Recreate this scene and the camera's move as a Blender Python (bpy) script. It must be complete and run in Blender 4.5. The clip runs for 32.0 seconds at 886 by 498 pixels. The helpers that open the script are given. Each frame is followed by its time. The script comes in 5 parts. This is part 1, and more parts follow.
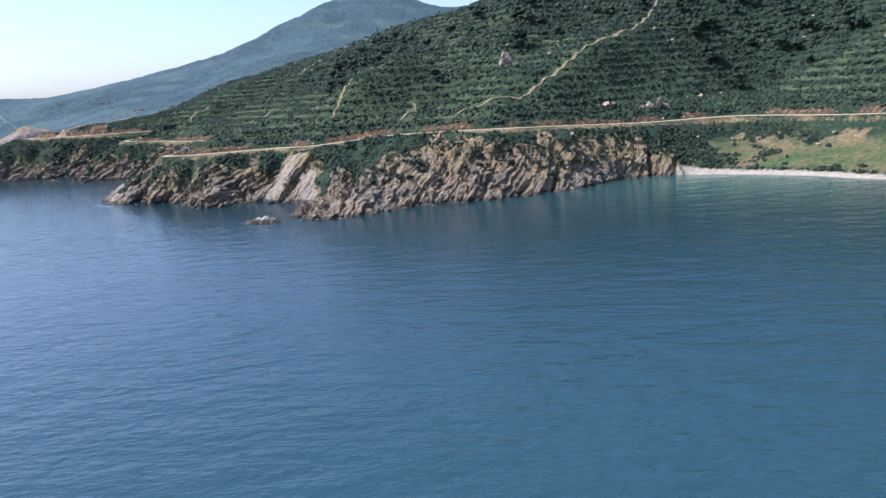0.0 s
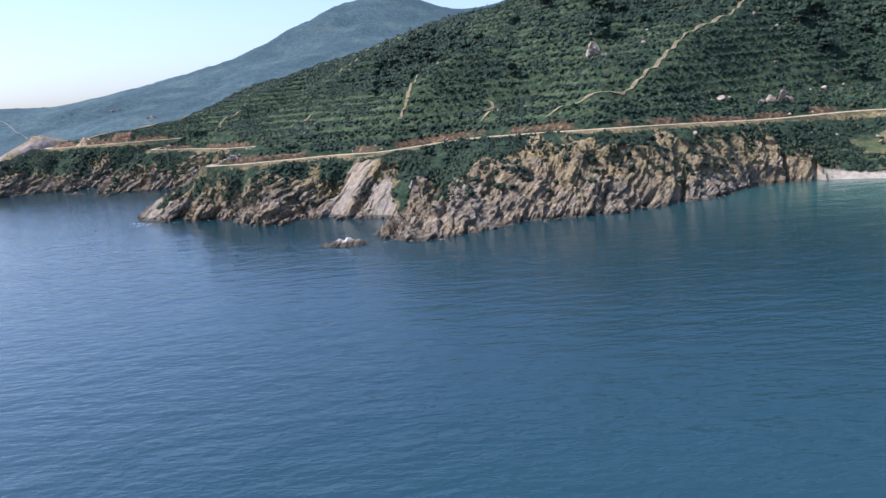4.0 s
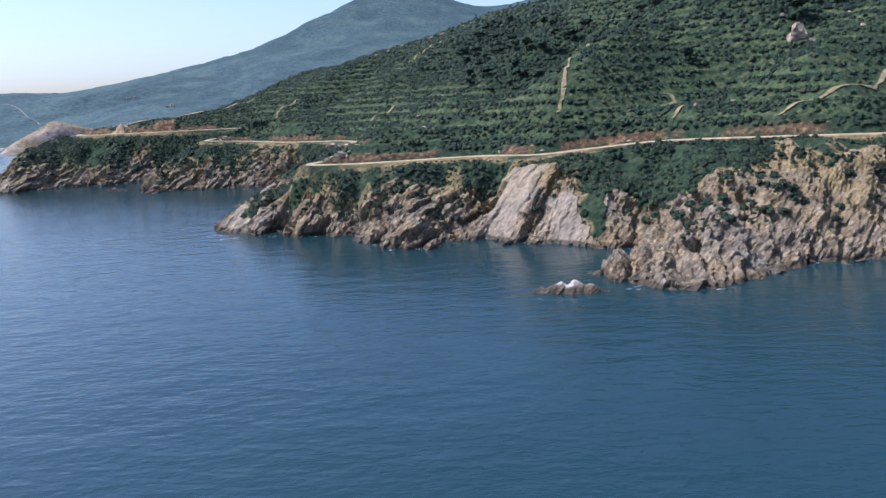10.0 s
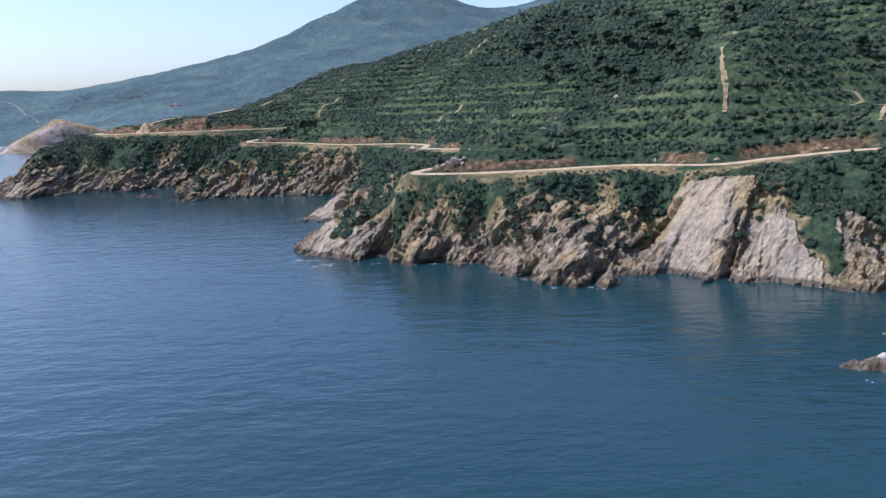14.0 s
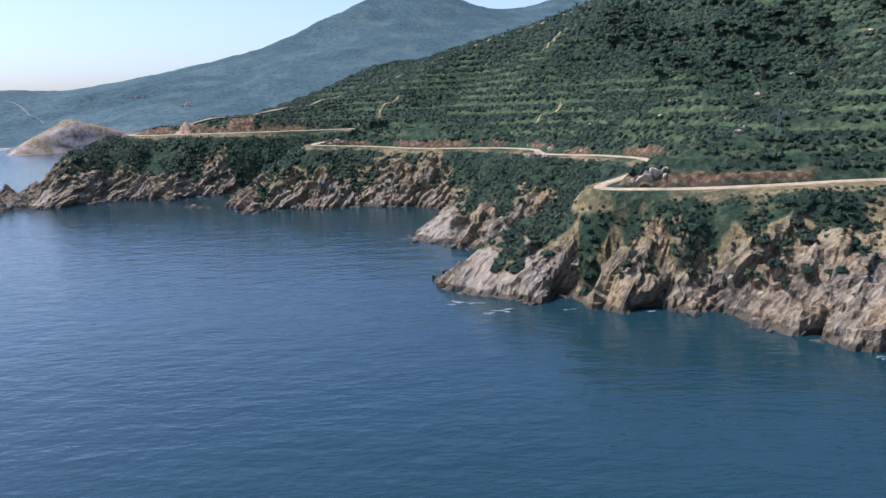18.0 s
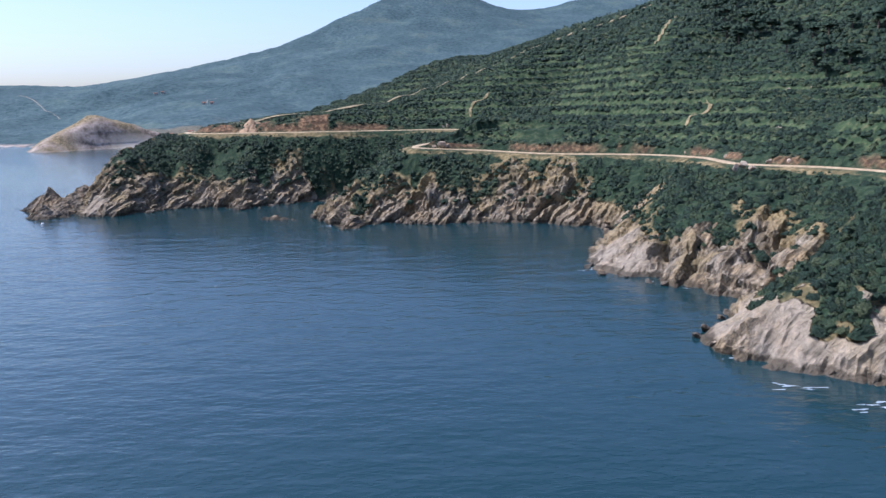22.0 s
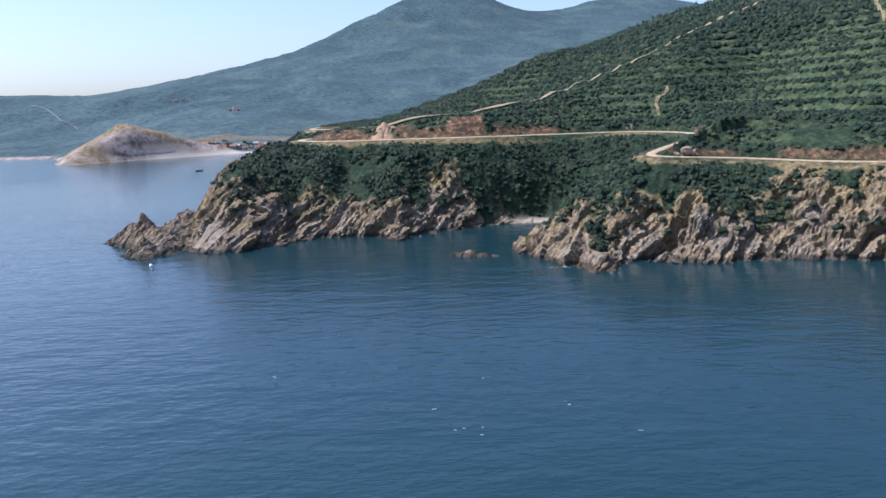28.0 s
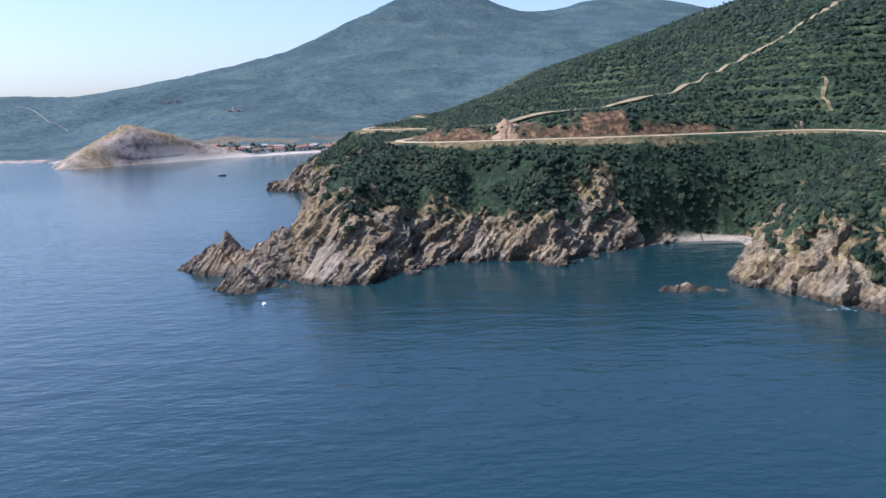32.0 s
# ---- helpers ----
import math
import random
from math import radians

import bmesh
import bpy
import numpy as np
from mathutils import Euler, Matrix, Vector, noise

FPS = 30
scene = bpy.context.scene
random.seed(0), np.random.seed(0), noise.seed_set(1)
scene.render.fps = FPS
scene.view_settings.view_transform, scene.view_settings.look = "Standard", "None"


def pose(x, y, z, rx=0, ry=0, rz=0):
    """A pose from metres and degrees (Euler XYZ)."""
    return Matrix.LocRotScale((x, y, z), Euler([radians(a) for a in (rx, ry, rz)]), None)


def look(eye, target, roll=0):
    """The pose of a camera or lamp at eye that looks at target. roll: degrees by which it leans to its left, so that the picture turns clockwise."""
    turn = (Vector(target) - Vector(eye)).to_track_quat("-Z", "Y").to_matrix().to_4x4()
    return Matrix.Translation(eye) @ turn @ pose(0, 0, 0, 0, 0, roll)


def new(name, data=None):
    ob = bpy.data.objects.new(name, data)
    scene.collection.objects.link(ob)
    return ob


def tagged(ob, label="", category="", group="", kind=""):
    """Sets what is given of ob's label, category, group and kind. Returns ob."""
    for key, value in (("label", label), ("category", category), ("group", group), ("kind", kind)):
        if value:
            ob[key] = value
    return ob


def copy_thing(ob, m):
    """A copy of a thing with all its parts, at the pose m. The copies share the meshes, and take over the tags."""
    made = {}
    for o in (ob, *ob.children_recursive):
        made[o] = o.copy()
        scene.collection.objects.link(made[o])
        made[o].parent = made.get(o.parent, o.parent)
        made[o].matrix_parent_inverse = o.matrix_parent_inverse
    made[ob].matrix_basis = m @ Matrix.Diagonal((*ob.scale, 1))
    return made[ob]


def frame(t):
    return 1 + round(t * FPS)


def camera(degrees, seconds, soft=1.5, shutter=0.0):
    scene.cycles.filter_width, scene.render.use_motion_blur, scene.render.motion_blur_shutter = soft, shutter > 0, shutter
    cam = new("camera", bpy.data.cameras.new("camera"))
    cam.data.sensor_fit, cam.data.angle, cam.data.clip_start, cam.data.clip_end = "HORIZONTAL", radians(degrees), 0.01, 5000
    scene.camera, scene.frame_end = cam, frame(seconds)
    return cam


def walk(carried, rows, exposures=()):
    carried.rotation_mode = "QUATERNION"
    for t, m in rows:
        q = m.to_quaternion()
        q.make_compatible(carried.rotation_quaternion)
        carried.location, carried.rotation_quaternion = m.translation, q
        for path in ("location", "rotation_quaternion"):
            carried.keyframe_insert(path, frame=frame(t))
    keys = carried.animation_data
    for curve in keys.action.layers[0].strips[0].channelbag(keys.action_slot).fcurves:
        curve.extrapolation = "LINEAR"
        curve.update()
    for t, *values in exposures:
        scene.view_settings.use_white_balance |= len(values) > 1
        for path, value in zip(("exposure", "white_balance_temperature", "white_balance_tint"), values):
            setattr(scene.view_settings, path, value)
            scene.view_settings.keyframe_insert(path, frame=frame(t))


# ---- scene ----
cam = camera(59.8, 32.0)
PATH = [
    (0, (0.00, 0.00, 34.00), (-0.31, 98.03, 14.27), -4.38),
    (0.5, (-3.36, 5.06, 33.99), (-3.67, 103.11, 14.37), -4.64),
    (1, (-6.75, 10.12, 33.97), (-7.29, 108.20, 14.49), -5.08),
    (1.5, (-10.18, 15.19, 33.96), (-10.84, 113.28, 14.53), -5.38),
    (2, (-13.65, 20.27, 33.95), (-14.50, 118.38, 14.62), -5.50),
    (2.5, (-17.15, 25.35, 33.93), (-18.10, 123.47, 14.63), -5.47),
    (3, (-20.69, 30.44, 33.92), (-21.80, 128.57, 14.69), -5.46),
    (3.5, (-24.27, 35.54, 33.90), (-25.41, 133.66, 14.66), -5.40),
    (5.5, (-38.91, 55.98, 33.84), (-40.12, 154.15, 14.86), -4.54),
    (6, (-42.66, 61.10, 33.82), (-44.12, 159.26, 14.76), -4.35),
    (6.5, (-46.44, 66.23, 33.80), (-47.86, 164.40, 14.81), -4.19),
    (7, (-50.25, 71.36, 33.79), (-51.62, 169.54, 14.80), -4.04),
    (7.5, (-54.10, 76.50, 33.77), (-55.52, 174.68, 14.80), -3.86),
    (8, (-57.98, 81.65, 33.75), (-59.27, 179.82, 14.76), -3.64),
    (8.5, (-61.89, 86.80, 33.73), (-63.12, 184.96, 14.69), -3.43),
    (9, (-65.83, 91.95, 33.71), (-67.10, 190.11, 14.66), -3.45),
    (9.5, (-69.80, 97.11, 33.69), (-71.01, 195.24, 14.50), -3.39),
    (10, (-73.80, 102.27, 33.67), (-75.02, 200.40, 14.43), -3.38),
    (10.5, (-77.83, 107.44, 33.65), (-79.08, 205.56, 14.40), -3.34),
    (11, (-81.90, 112.61, 33.63), (-83.02, 210.73, 14.33), -3.33),
    (11.5, (-85.99, 117.79, 33.61), (-86.99, 215.90, 14.30), -3.26),
    (12, (-90.11, 122.97, 33.58), (-91.11, 221.09, 14.34), -3.15),
    (12.5, (-94.26, 128.15, 33.56), (-95.04, 226.30, 14.40), -2.99),
    (13, (-98.44, 133.34, 33.54), (-98.99, 231.49, 14.39), -2.65),
    (13.5, (-102.65, 138.53, 33.51), (-103.18, 236.71, 14.51), -2.78),
    (14, (-106.88, 143.72, 33.49), (-107.16, 241.91, 14.55), -2.77),
    (14.5, (-111.14, 148.92, 33.47), (-111.21, 247.14, 14.65), -2.82),
    (16.5, (-128.45, 169.74, 33.37), (-128.19, 267.96, 14.56), -2.79),
    (17, (-132.84, 174.96, 33.34), (-132.67, 273.20, 14.68), -2.40),
    (17.5, (-137.26, 180.17, 33.31), (-136.95, 278.41, 14.62), -2.54),
    (18, (-141.70, 185.39, 33.29), (-141.54, 283.64, 14.66), -2.48),
    (18.5, (-146.17, 190.61, 33.26), (-145.98, 288.87, 14.69), -2.34),
    (19, (-150.66, 195.83, 33.23), (-150.82, 294.10, 14.67), -2.25),
    (19.5, (-155.17, 201.06, 33.20), (-154.76, 299.33, 14.68), -1.95),
    (20, (-159.71, 206.28, 33.17), (-159.69, 304.56, 14.71), -1.88),
    (20.5, (-164.27, 211.51, 33.14), (-164.28, 309.79, 14.68), -1.87),
    (21, (-168.85, 216.74, 33.12), (-169.00, 315.03, 14.69), -1.94),
    (21.5, (-173.45, 221.97, 33.09), (-173.65, 320.26, 14.68), -1.72),
    (22, (-178.08, 227.21, 33.06), (-178.42, 325.50, 14.67), -1.69),
    (22.5, (-182.72, 232.44, 33.02), (-182.70, 330.73, 14.58), -1.68),
    (23, (-187.39, 237.68, 32.99), (-187.73, 336.00, 14.74), -1.92),
    (23.5, (-192.08, 242.91, 32.96), (-192.40, 341.21, 14.59), -1.82),
    (24, (-196.79, 248.15, 32.93), (-197.24, 346.45, 14.55), -1.96),
    (24.5, (-201.52, 253.39, 32.90), (-201.94, 351.69, 14.55), -2.06),
    (25, (-206.26, 258.63, 32.86), (-206.91, 356.96, 14.68), -2.23),
    (25.5, (-211.03, 263.87, 32.83), (-211.61, 362.20, 14.66), -2.19),
    (27.5, (-230.28, 284.83, 32.69), (-231.02, 383.22, 14.82), -2.45),
    (28, (-235.13, 290.07, 32.66), (-235.61, 388.49, 14.93), -2.51),
    (28.5, (-240.00, 295.31, 32.62), (-239.90, 393.74, 14.97), -2.52),
    (29, (-244.89, 300.56, 32.59), (-244.10, 398.97, 14.89), -2.52),
    (29.5, (-249.80, 305.80, 32.55), (-248.10, 404.23, 15.01), -2.52),
    (30, (-254.72, 311.04, 32.51), (-252.88, 409.46, 14.94), -2.60),
    (30.5, (-259.65, 316.27, 32.48), (-257.98, 414.70, 14.87), -2.62),
    (31, (-264.60, 321.51, 32.44), (-263.07, 419.94, 14.82), -2.61),
    (31.5, (-269.57, 326.75, 32.40), (-267.95, 425.18, 14.81), -2.51),
    (32, (-274.55, 331.99, 32.36), (-272.58, 430.42, 14.81), -2.54),
]
walk(cam, [(t, look(eye, target, roll)) for t, eye, target, roll in PATH], [(0.0, 0.93, 5600.0, 22.0), (6.0, 0.84, 5600.0, 22.0), (12.0, 0.77, 5600.0, 22.0), (32.0, 0.77, 5600.0, 22.0)])

# ---- world, sun ----
SUN_AZ, SUN_EL = radians(-84), radians(55)      # azimuth from +y towards +x
world = bpy.data.worlds.new("world")
scene.world = world
world.use_nodes = True
sky = world.node_tree.nodes.new("ShaderNodeTexSky")
sky.sky_type, sky.sun_disc = "NISHITA", False
sky.sun_elevation, sky.sun_rotation = SUN_EL, SUN_AZ
sky.air_density, sky.dust_density, sky.ozone_density = 1.0, 2.0, 2.9
world.node_tree.nodes["Background"].inputs["Strength"].default_value = 0.125
world.node_tree.links.new(sky.outputs[0], world.node_tree.nodes["Background"].inputs["Color"])
sun = new("sun", bpy.data.lights.new("sun", "SUN"))
sun.data.energy, sun.data.angle, sun.data.color = 4.4, radians(0.6), (1.0, 0.95, 0.87)
toward = Vector((math.sin(SUN_AZ) * math.cos(SUN_EL), math.cos(SUN_AZ) * math.cos(SUN_EL), math.sin(SUN_EL)))
sun.matrix_world = look(toward * 400, (0, 0, 0))


# ---- materials ----
class Mat:
    """A node material with a few short ways to add nodes."""

    def __init__(self, name, rough=0.9, spec=0.2):
        self.mat = bpy.data.materials.new(name)
        self.mat.use_nodes = True
        self.nodes, self.links = self.mat.node_tree.nodes, self.mat.node_tree.links
        self.bsdf = self.nodes["Principled BSDF"]
        self.bsdf.inputs["Roughness"].default_value = rough
        self.bsdf.inputs["Specular IOR Level"].default_value = spec

    def put(self, socket, value):
        if hasattr(value, "is_output"):
            self.links.new(value, socket)
        else:
            socket.default_value = value
        return self

    def coords(self, turn=(0, 0, 0), scale=(1, 1, 1), source="Object", kind="POINT"):
        n = self.nodes.new("ShaderNodeMapping")
        n.vector_type = kind
        n.inputs["Rotation"].default_value = [radians(a) for a in turn]
        n.inputs["Scale"].default_value = scale
        if source == "World":
            self.links.new(self.nodes.new("ShaderNodeNewGeometry").outputs["Position"], n.inputs["Vector"])
        else:
            self.links.new(self.nodes.new("ShaderNodeTexCoord").outputs[source], n.inputs["Vector"])
        return n.outputs[0]

    def noise(self, vec, scale, detail=4.0, rough=0.55, warp=0.0):
        n = self.nodes.new("ShaderNodeTexNoise")
        n.inputs["Scale"].default_value, n.inputs["Detail"].default_value = scale, detail
        n.inputs["Roughness"].default_value, n.inputs["Distortion"].default_value = rough, warp
        self.links.new(vec, n.inputs["Vector"])
        return n.outputs["Fac"]

    def ramp(self, fac, *stops):
        n = self.nodes.new("ShaderNodeValToRGB")
        while len(n.color_ramp.elements) < len(stops):
            n.color_ramp.elements.new(0.5)
        for e, (at, col) in zip(n.color_ramp.elements, stops):
            e.position = at
            e.color = (*col, 1) if not isinstance(col, float) else (col, col, col, 1)
        self.links.new(fac, n.inputs[0])
        return n.outputs[0]

    def mix(self, fac, a, b, mode="MIX"):
        n = self.nodes.new("ShaderNodeMix")
        n.data_type, n.blend_type = "RGBA", mode
        for key, v in ((0, fac), (6, a), (7, b)):
            if isinstance(v, tuple):
                v = (*v, 1)
            self.put(n.inputs[key], v)
        return n.outputs[2]

    def calc(self, op, a, b=0.0, c=0.0):
        n = self.nodes.new("ShaderNodeMath")
        n.operation = op
        for key, v in enumerate((a, b, c)):
            self.put(n.inputs[key], v)
        return n.outputs[0]

    def attr(self, name):
        n = self.nodes.new("ShaderNodeAttribute")
        n.attribute_name = name
        return n.outputs["Fac"]

    def island(self):
        return self.nodes.new("ShaderNodeNewGeometry").outputs["Random Per Island"]

    def random(self):
        return self.nodes.new("ShaderNodeObjectInfo").outputs["Random"]

    def bump(self, height, strength, distance):
        n = self.nodes.new("ShaderNodeBump")
        n.inputs["Strength"].default_value, n.inputs["Distance"].default_value = strength, distance
        self.links.new(height, n.inputs["Height"])
        self.links.new(n.outputs[0], self.bsdf.inputs["Normal"])
        return self

    def color(self, value):
        return self.put(self.bsdf.inputs["Base Color"], (*value, 1) if isinstance(value, tuple) else value)


STRATA = (0, -50, -16)      # the dip of the beds


def rock_color(m):
    """Weathered schist: grey, buff and rust in beds that dip, broken by finer grain."""
    beds = m.coords(STRATA, (7.0, 4.0, 1.0), "World", "TEXTURE")
    flat = m.coords((0, 0, 0), (1, 1, 1), "World")
    a = m.noise(beds, 0.9, 5, 0.6, 0.6)
    b = m.noise(flat, 0.09, 4, 0.6)
    c = m.noise(flat, 1.6, 5, 0.65)
    tone = m.ramp(a, (0.3, (0.055, 0.045, 0.032)), (0.44, (0.155, 0.124, 0.084)), (0.58, (0.24, 0.192, 0.128)), (0.72, (0.36, 0.298, 0.205)))
    grey = m.ramp(a, (0.3, (0.055, 0.050, 0.041)), (0.46, (0.155, 0.138, 0.110)), (0.6, (0.245, 0.217, 0.172)), (0.74, (0.39, 0.348, 0.278)))
    col = m.mix(m.ramp(b, (0.42, 0.0), (0.58, 1.0)), tone, grey)
    rust = m.noise(flat, 0.2, 5, 0.7)
    col = m.mix(m.ramp(rust, (0.46, 0.0), (0.64, 0.65)), col, m.ramp(c, (0.35, (0.19, 0.127, 0.062)), (0.65, (0.40, 0.29, 0.165))))
    crack = m.noise(m.coords(STRATA, (3.2, 2.2, 1.0), "World", "TEXTURE"), 1.1, 5, 0.75, 0.9)
    col = m.mix(m.ramp(crack, (0.40, 0.75), (0.50, 0.0)), col, (0.05, 0.043, 0.034))
    seam = m.noise(m.coords(STRATA, (5.0, 3.5, 1.0), "World", "TEXTURE"), 1.9, 4, 0.75, 0.5)
    col = m.mix(m.ramp(seam, (0.38, 0.75), (0.48, 0.0)), col, (0.048, 0.042, 0.034))
    col = m.mix(m.ramp(seam, (0.56, 0.0), (0.68, 0.5)), col, (0.48, 0.42, 0.325))
    col = m.mix(m.calc("MULTIPLY", m.attr("dry"), m.ramp(rust, (0.38, 0.35), (0.55, 0.92))), col, m.ramp(c, (0.35, (0.125, 0.098, 0.046)), (0.65, (0.30, 0.232, 0.118))))
    col = m.mix(m.ramp(c, (0.3, 0.4), (0.46, 0.0)), col, (0.08, 0.066, 0.052))
    height = m.calc("ADD", m.calc("MULTIPLY", a, 1.4), m.calc("ADD", m.calc("MULTIPLY", c, 0.5), m.calc("ADD", m.calc("MULTIPLY", crack, 0.55), m.calc("MULTIPLY", seam, 0.5))))
    return col, height


def make_rock(name):
    m = Mat(name, 0.88, 0.25)
    col, height = rock_color(m)
    wet = m.nodes.new("ShaderNodeSeparateXYZ")
    m.links.new(m.nodes.new("ShaderNodeNewGeometry").outputs["Position"], wet.inputs[0])
    band = m.calc("ADD", wet.outputs[2], m.calc("MULTIPLY", m.noise(m.coords((0, 0, 0), (1, 1, 1), "World"), 0.5), -1.4))
    col = m.mix(m.ramp(band, (0.0, 0.75), (0.35, 0.0)), col, (0.045, 0.038, 0.028))
    m.color(col).bump(height, 0.9, 0.5)
    return m


def make_ground():
    """Hillside soil with scrub undergrowth, dry grass and bare rock, by the masks of the mesh."""
    m = Mat("hillside", 0.95, 0.1)
    flat = m.coords((0, 0, 0), (1, 1, 1), "World")
    col_rock, h_rock = rock_color(m)
    a, b = m.noise(flat, 0.7, 6, 0.65), m.noise(flat, 0.06, 4, 0.6)
    green = m.ramp(a, (0.3, (0.010, 0.022, 0.014)), (0.5, (0.022, 0.040, 0.022)), (0.7, (0.055, 0.068, 0.038)))
    dry = m.ramp(a, (0.3, (0.065, 0.055, 0.028)), (0.5, (0.14, 0.112, 0.055)), (0.7, (0.27, 0.21, 0.115)))
    soil = m.ramp(a, (0.3, (0.04, 0.028, 0.018)), (0.48, (0.09, 0.056, 0.034)), (0.6, (0.19, 0.118, 0.064)), (0.75, (0.38, 0.26, 0.15)))
    meadow = m.mix(m.ramp(b, (0.4, 0.0), (0.6, 1.0)), m.ramp(a, (0.3, (0.024, 0.046, 0.018)), (0.5, (0.046, 0.076, 0.028)), (0.7, (0.085, 0.108, 0.044))), m.ramp(a, (0.3, (0.075, 0.062, 0.03)), (0.7, (0.17, 0.138, 0.075))))
    riser = m.ramp(a, (0.3, (0.018, 0.036, 0.018)), (0.5, (0.046, 0.072, 0.033)), (0.7, (0.12, 0.12, 0.062)))
    col = m.mix(m.ramp(m.calc("ADD", m.attr("dry"), m.calc("MULTIPLY", m.calc("SUBTRACT", b, 0.5), 1.2)), (0.42, 0.0), (0.62, 1.0)), green, dry)
    col = m.mix(m.attr("riser"), col, riser)
    col = m.mix(m.attr("meadow"), col, meadow)
    col = m.mix(m.attr("soil"), col, soil)
    col_rock = m.mix(m.calc("MULTIPLY", m.attr("pale"), 0.55), col_rock, m.ramp(a, (0.3, (0.15, 0.128, 0.098)), (0.7, (0.42, 0.365, 0.285))))
    col_rock = m.mix(m.calc("MULTIPLY", m.calc("SUBTRACT", m.attr("pale"), 1.0), 1.5), col_rock, m.ramp(a, (0.3, (0.32, 0.29, 0.25)), (0.65, (0.66, 0.61, 0.54))))
    edge = m.calc("ADD", m.attr("rock"), m.calc("MULTIPLY", m.calc("SUBTRACT", m.noise(flat, 0.35, 5, 0.7), 0.5), 0.9))
    col = m.mix(m.ramp(edge, (0.46, 0.0), (0.54, 1.0)), col, col_rock)
    wet = m.nodes.new("ShaderNodeSeparateXYZ")
    m.links.new(m.nodes.new("ShaderNodeNewGeometry").outputs["Position"], wet.inputs[0])
    band = m.calc("ADD", wet.outputs[2], m.calc("MULTIPLY", m.noise(flat, 0.5), -1.4))
    col = m.mix(m.ramp(band, (0.0, 0.75), (0.35, 0.0)), col, m.mix(m.attr("sand"), (0.045, 0.038, 0.028), (0.42, 0.36, 0.27)))
    col = m.mix(m.attr("sand"), col, m.ramp(a, (0.3, (0.20, 0.175, 0.13)), (0.6, (0.33, 0.29, 0.225))))
    m.color(col).bump(m.calc("ADD", m.calc("MULTIPLY", h_rock, m.ramp(edge, (0.42, 0.0), (0.58, 1.0))), a), 1.0, 0.6)
    return m.mat


def make_leaf(name, stops, patch=0.05):
    m = Mat(name, 0.75, 0.25)
    flat = m.coords((0, 0, 0), (1, 1, 1), "World")
    tone = m.calc("ADD", m.calc("MULTIPLY", m.island(), 0.4), m.calc("MULTIPLY", m.noise(flat, patch, 4, 0.65), 0.6))
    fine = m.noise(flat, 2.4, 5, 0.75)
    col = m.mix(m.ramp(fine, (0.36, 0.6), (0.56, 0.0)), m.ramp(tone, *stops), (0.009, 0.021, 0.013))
    m.color(col).bump(fine, 1.0, 0.7)
    return m.mat


def make_plain(name, dark, light, scale=1.0, rough=0.9, depth=0.1, spec=0.2):
    m = Mat(name, rough, spec)
    a = m.noise(m.coords((0, 0, 0), (1, 1, 1), "World"), scale, 5, 0.65)
    m.color(m.ramp(a, (0.3, dark), (0.7, light))).bump(a, 0.6, depth)
    return m.mat


def make_water():
    m = Mat("sea_water", 0.11, 0.5)
    m.bsdf.inputs["IOR"].default_value = 1.33
    flat = m.coords((0, 0, 0), (1, 1, 1), "World")
    swell = m.coords((0, 0, 14), (0.5, 1.0, 1.0), "World")
    near = m.attr("shallow")
    murk = m.noise(flat, 0.02, 3, 0.5)
    deep = m.mix(murk, (0.012, 0.040, 0.049), (0.016, 0.047, 0.057))
    col = m.mix(m.ramp(near, (0.0, 0.0), (1.0, 1.0)), deep, (0.026, 0.082, 0.068))
    # darker near the shore: duller reflected light put into the water's colour
    col = m.mix(m.attr("inshore_dim"), col, (0.005, 0.021, 0.026))
    a, b, c = m.noise(swell, 0.2, 3, 0.55), m.noise(swell, 0.7, 3, 0.6), m.noise(flat, 2.4, 3, 0.6)
    gust = m.noise(flat, 0.012, 3, 0.6)
    h = m.calc("ADD", m.calc("MULTIPLY", a, 0.95), m.calc("ADD", m.calc("MULTIPLY", b, 0.42), m.calc("MULTIPLY", c, 0.03)))
    h = m.calc("MULTIPLY", h, m.calc("ADD", 0.55, m.calc("MULTIPLY", gust, 0.8)))
    h = m.calc("MULTIPLY", h, m.calc("SUBTRACT", 1.0, m.attr("lee")))
    m.color(col).bump(h, 0.62, 1.0)
    return m.mat


ROCK = make_rock("schist").mat
GROUND = make_ground()
WATER = make_water()
DIRT = make_plain("dirt_road", (0.19, 0.143, 0.083), (0.42, 0.33, 0.21), 0.5)
TRACK = make_plain("dry_track", (0.07, 0.07, 0.03), (0.28, 0.215, 0.12), 0.6)
SANDY = make_plain("sandy_track", (0.10, 0.09, 0.045), (0.30, 0.24, 0.145), 0.6)
PALE = make_plain("pale_rock", (0.15, 0.115, 0.08), (0.43, 0.35, 0.26), 0.9, depth=0.4)
BLEACHED = make_plain("bleached_rock", (0.22, 0.18, 0.13), (0.56, 0.48, 0.38), 0.9, depth=0.4)
EARTH = make_plain("red_earth", (0.14, 0.092, 0.055), (0.38, 0.265, 0.16), 0.6, depth=0.3)
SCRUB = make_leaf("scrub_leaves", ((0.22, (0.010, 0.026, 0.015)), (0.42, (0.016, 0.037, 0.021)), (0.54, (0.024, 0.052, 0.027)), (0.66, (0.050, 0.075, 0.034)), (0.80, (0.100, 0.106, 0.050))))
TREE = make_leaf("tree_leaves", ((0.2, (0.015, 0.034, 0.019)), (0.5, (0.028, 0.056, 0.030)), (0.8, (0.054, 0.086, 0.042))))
BARK = make_plain("bark", (0.06, 0.045, 0.035), (0.16, 0.12, 0.09), 3.0)


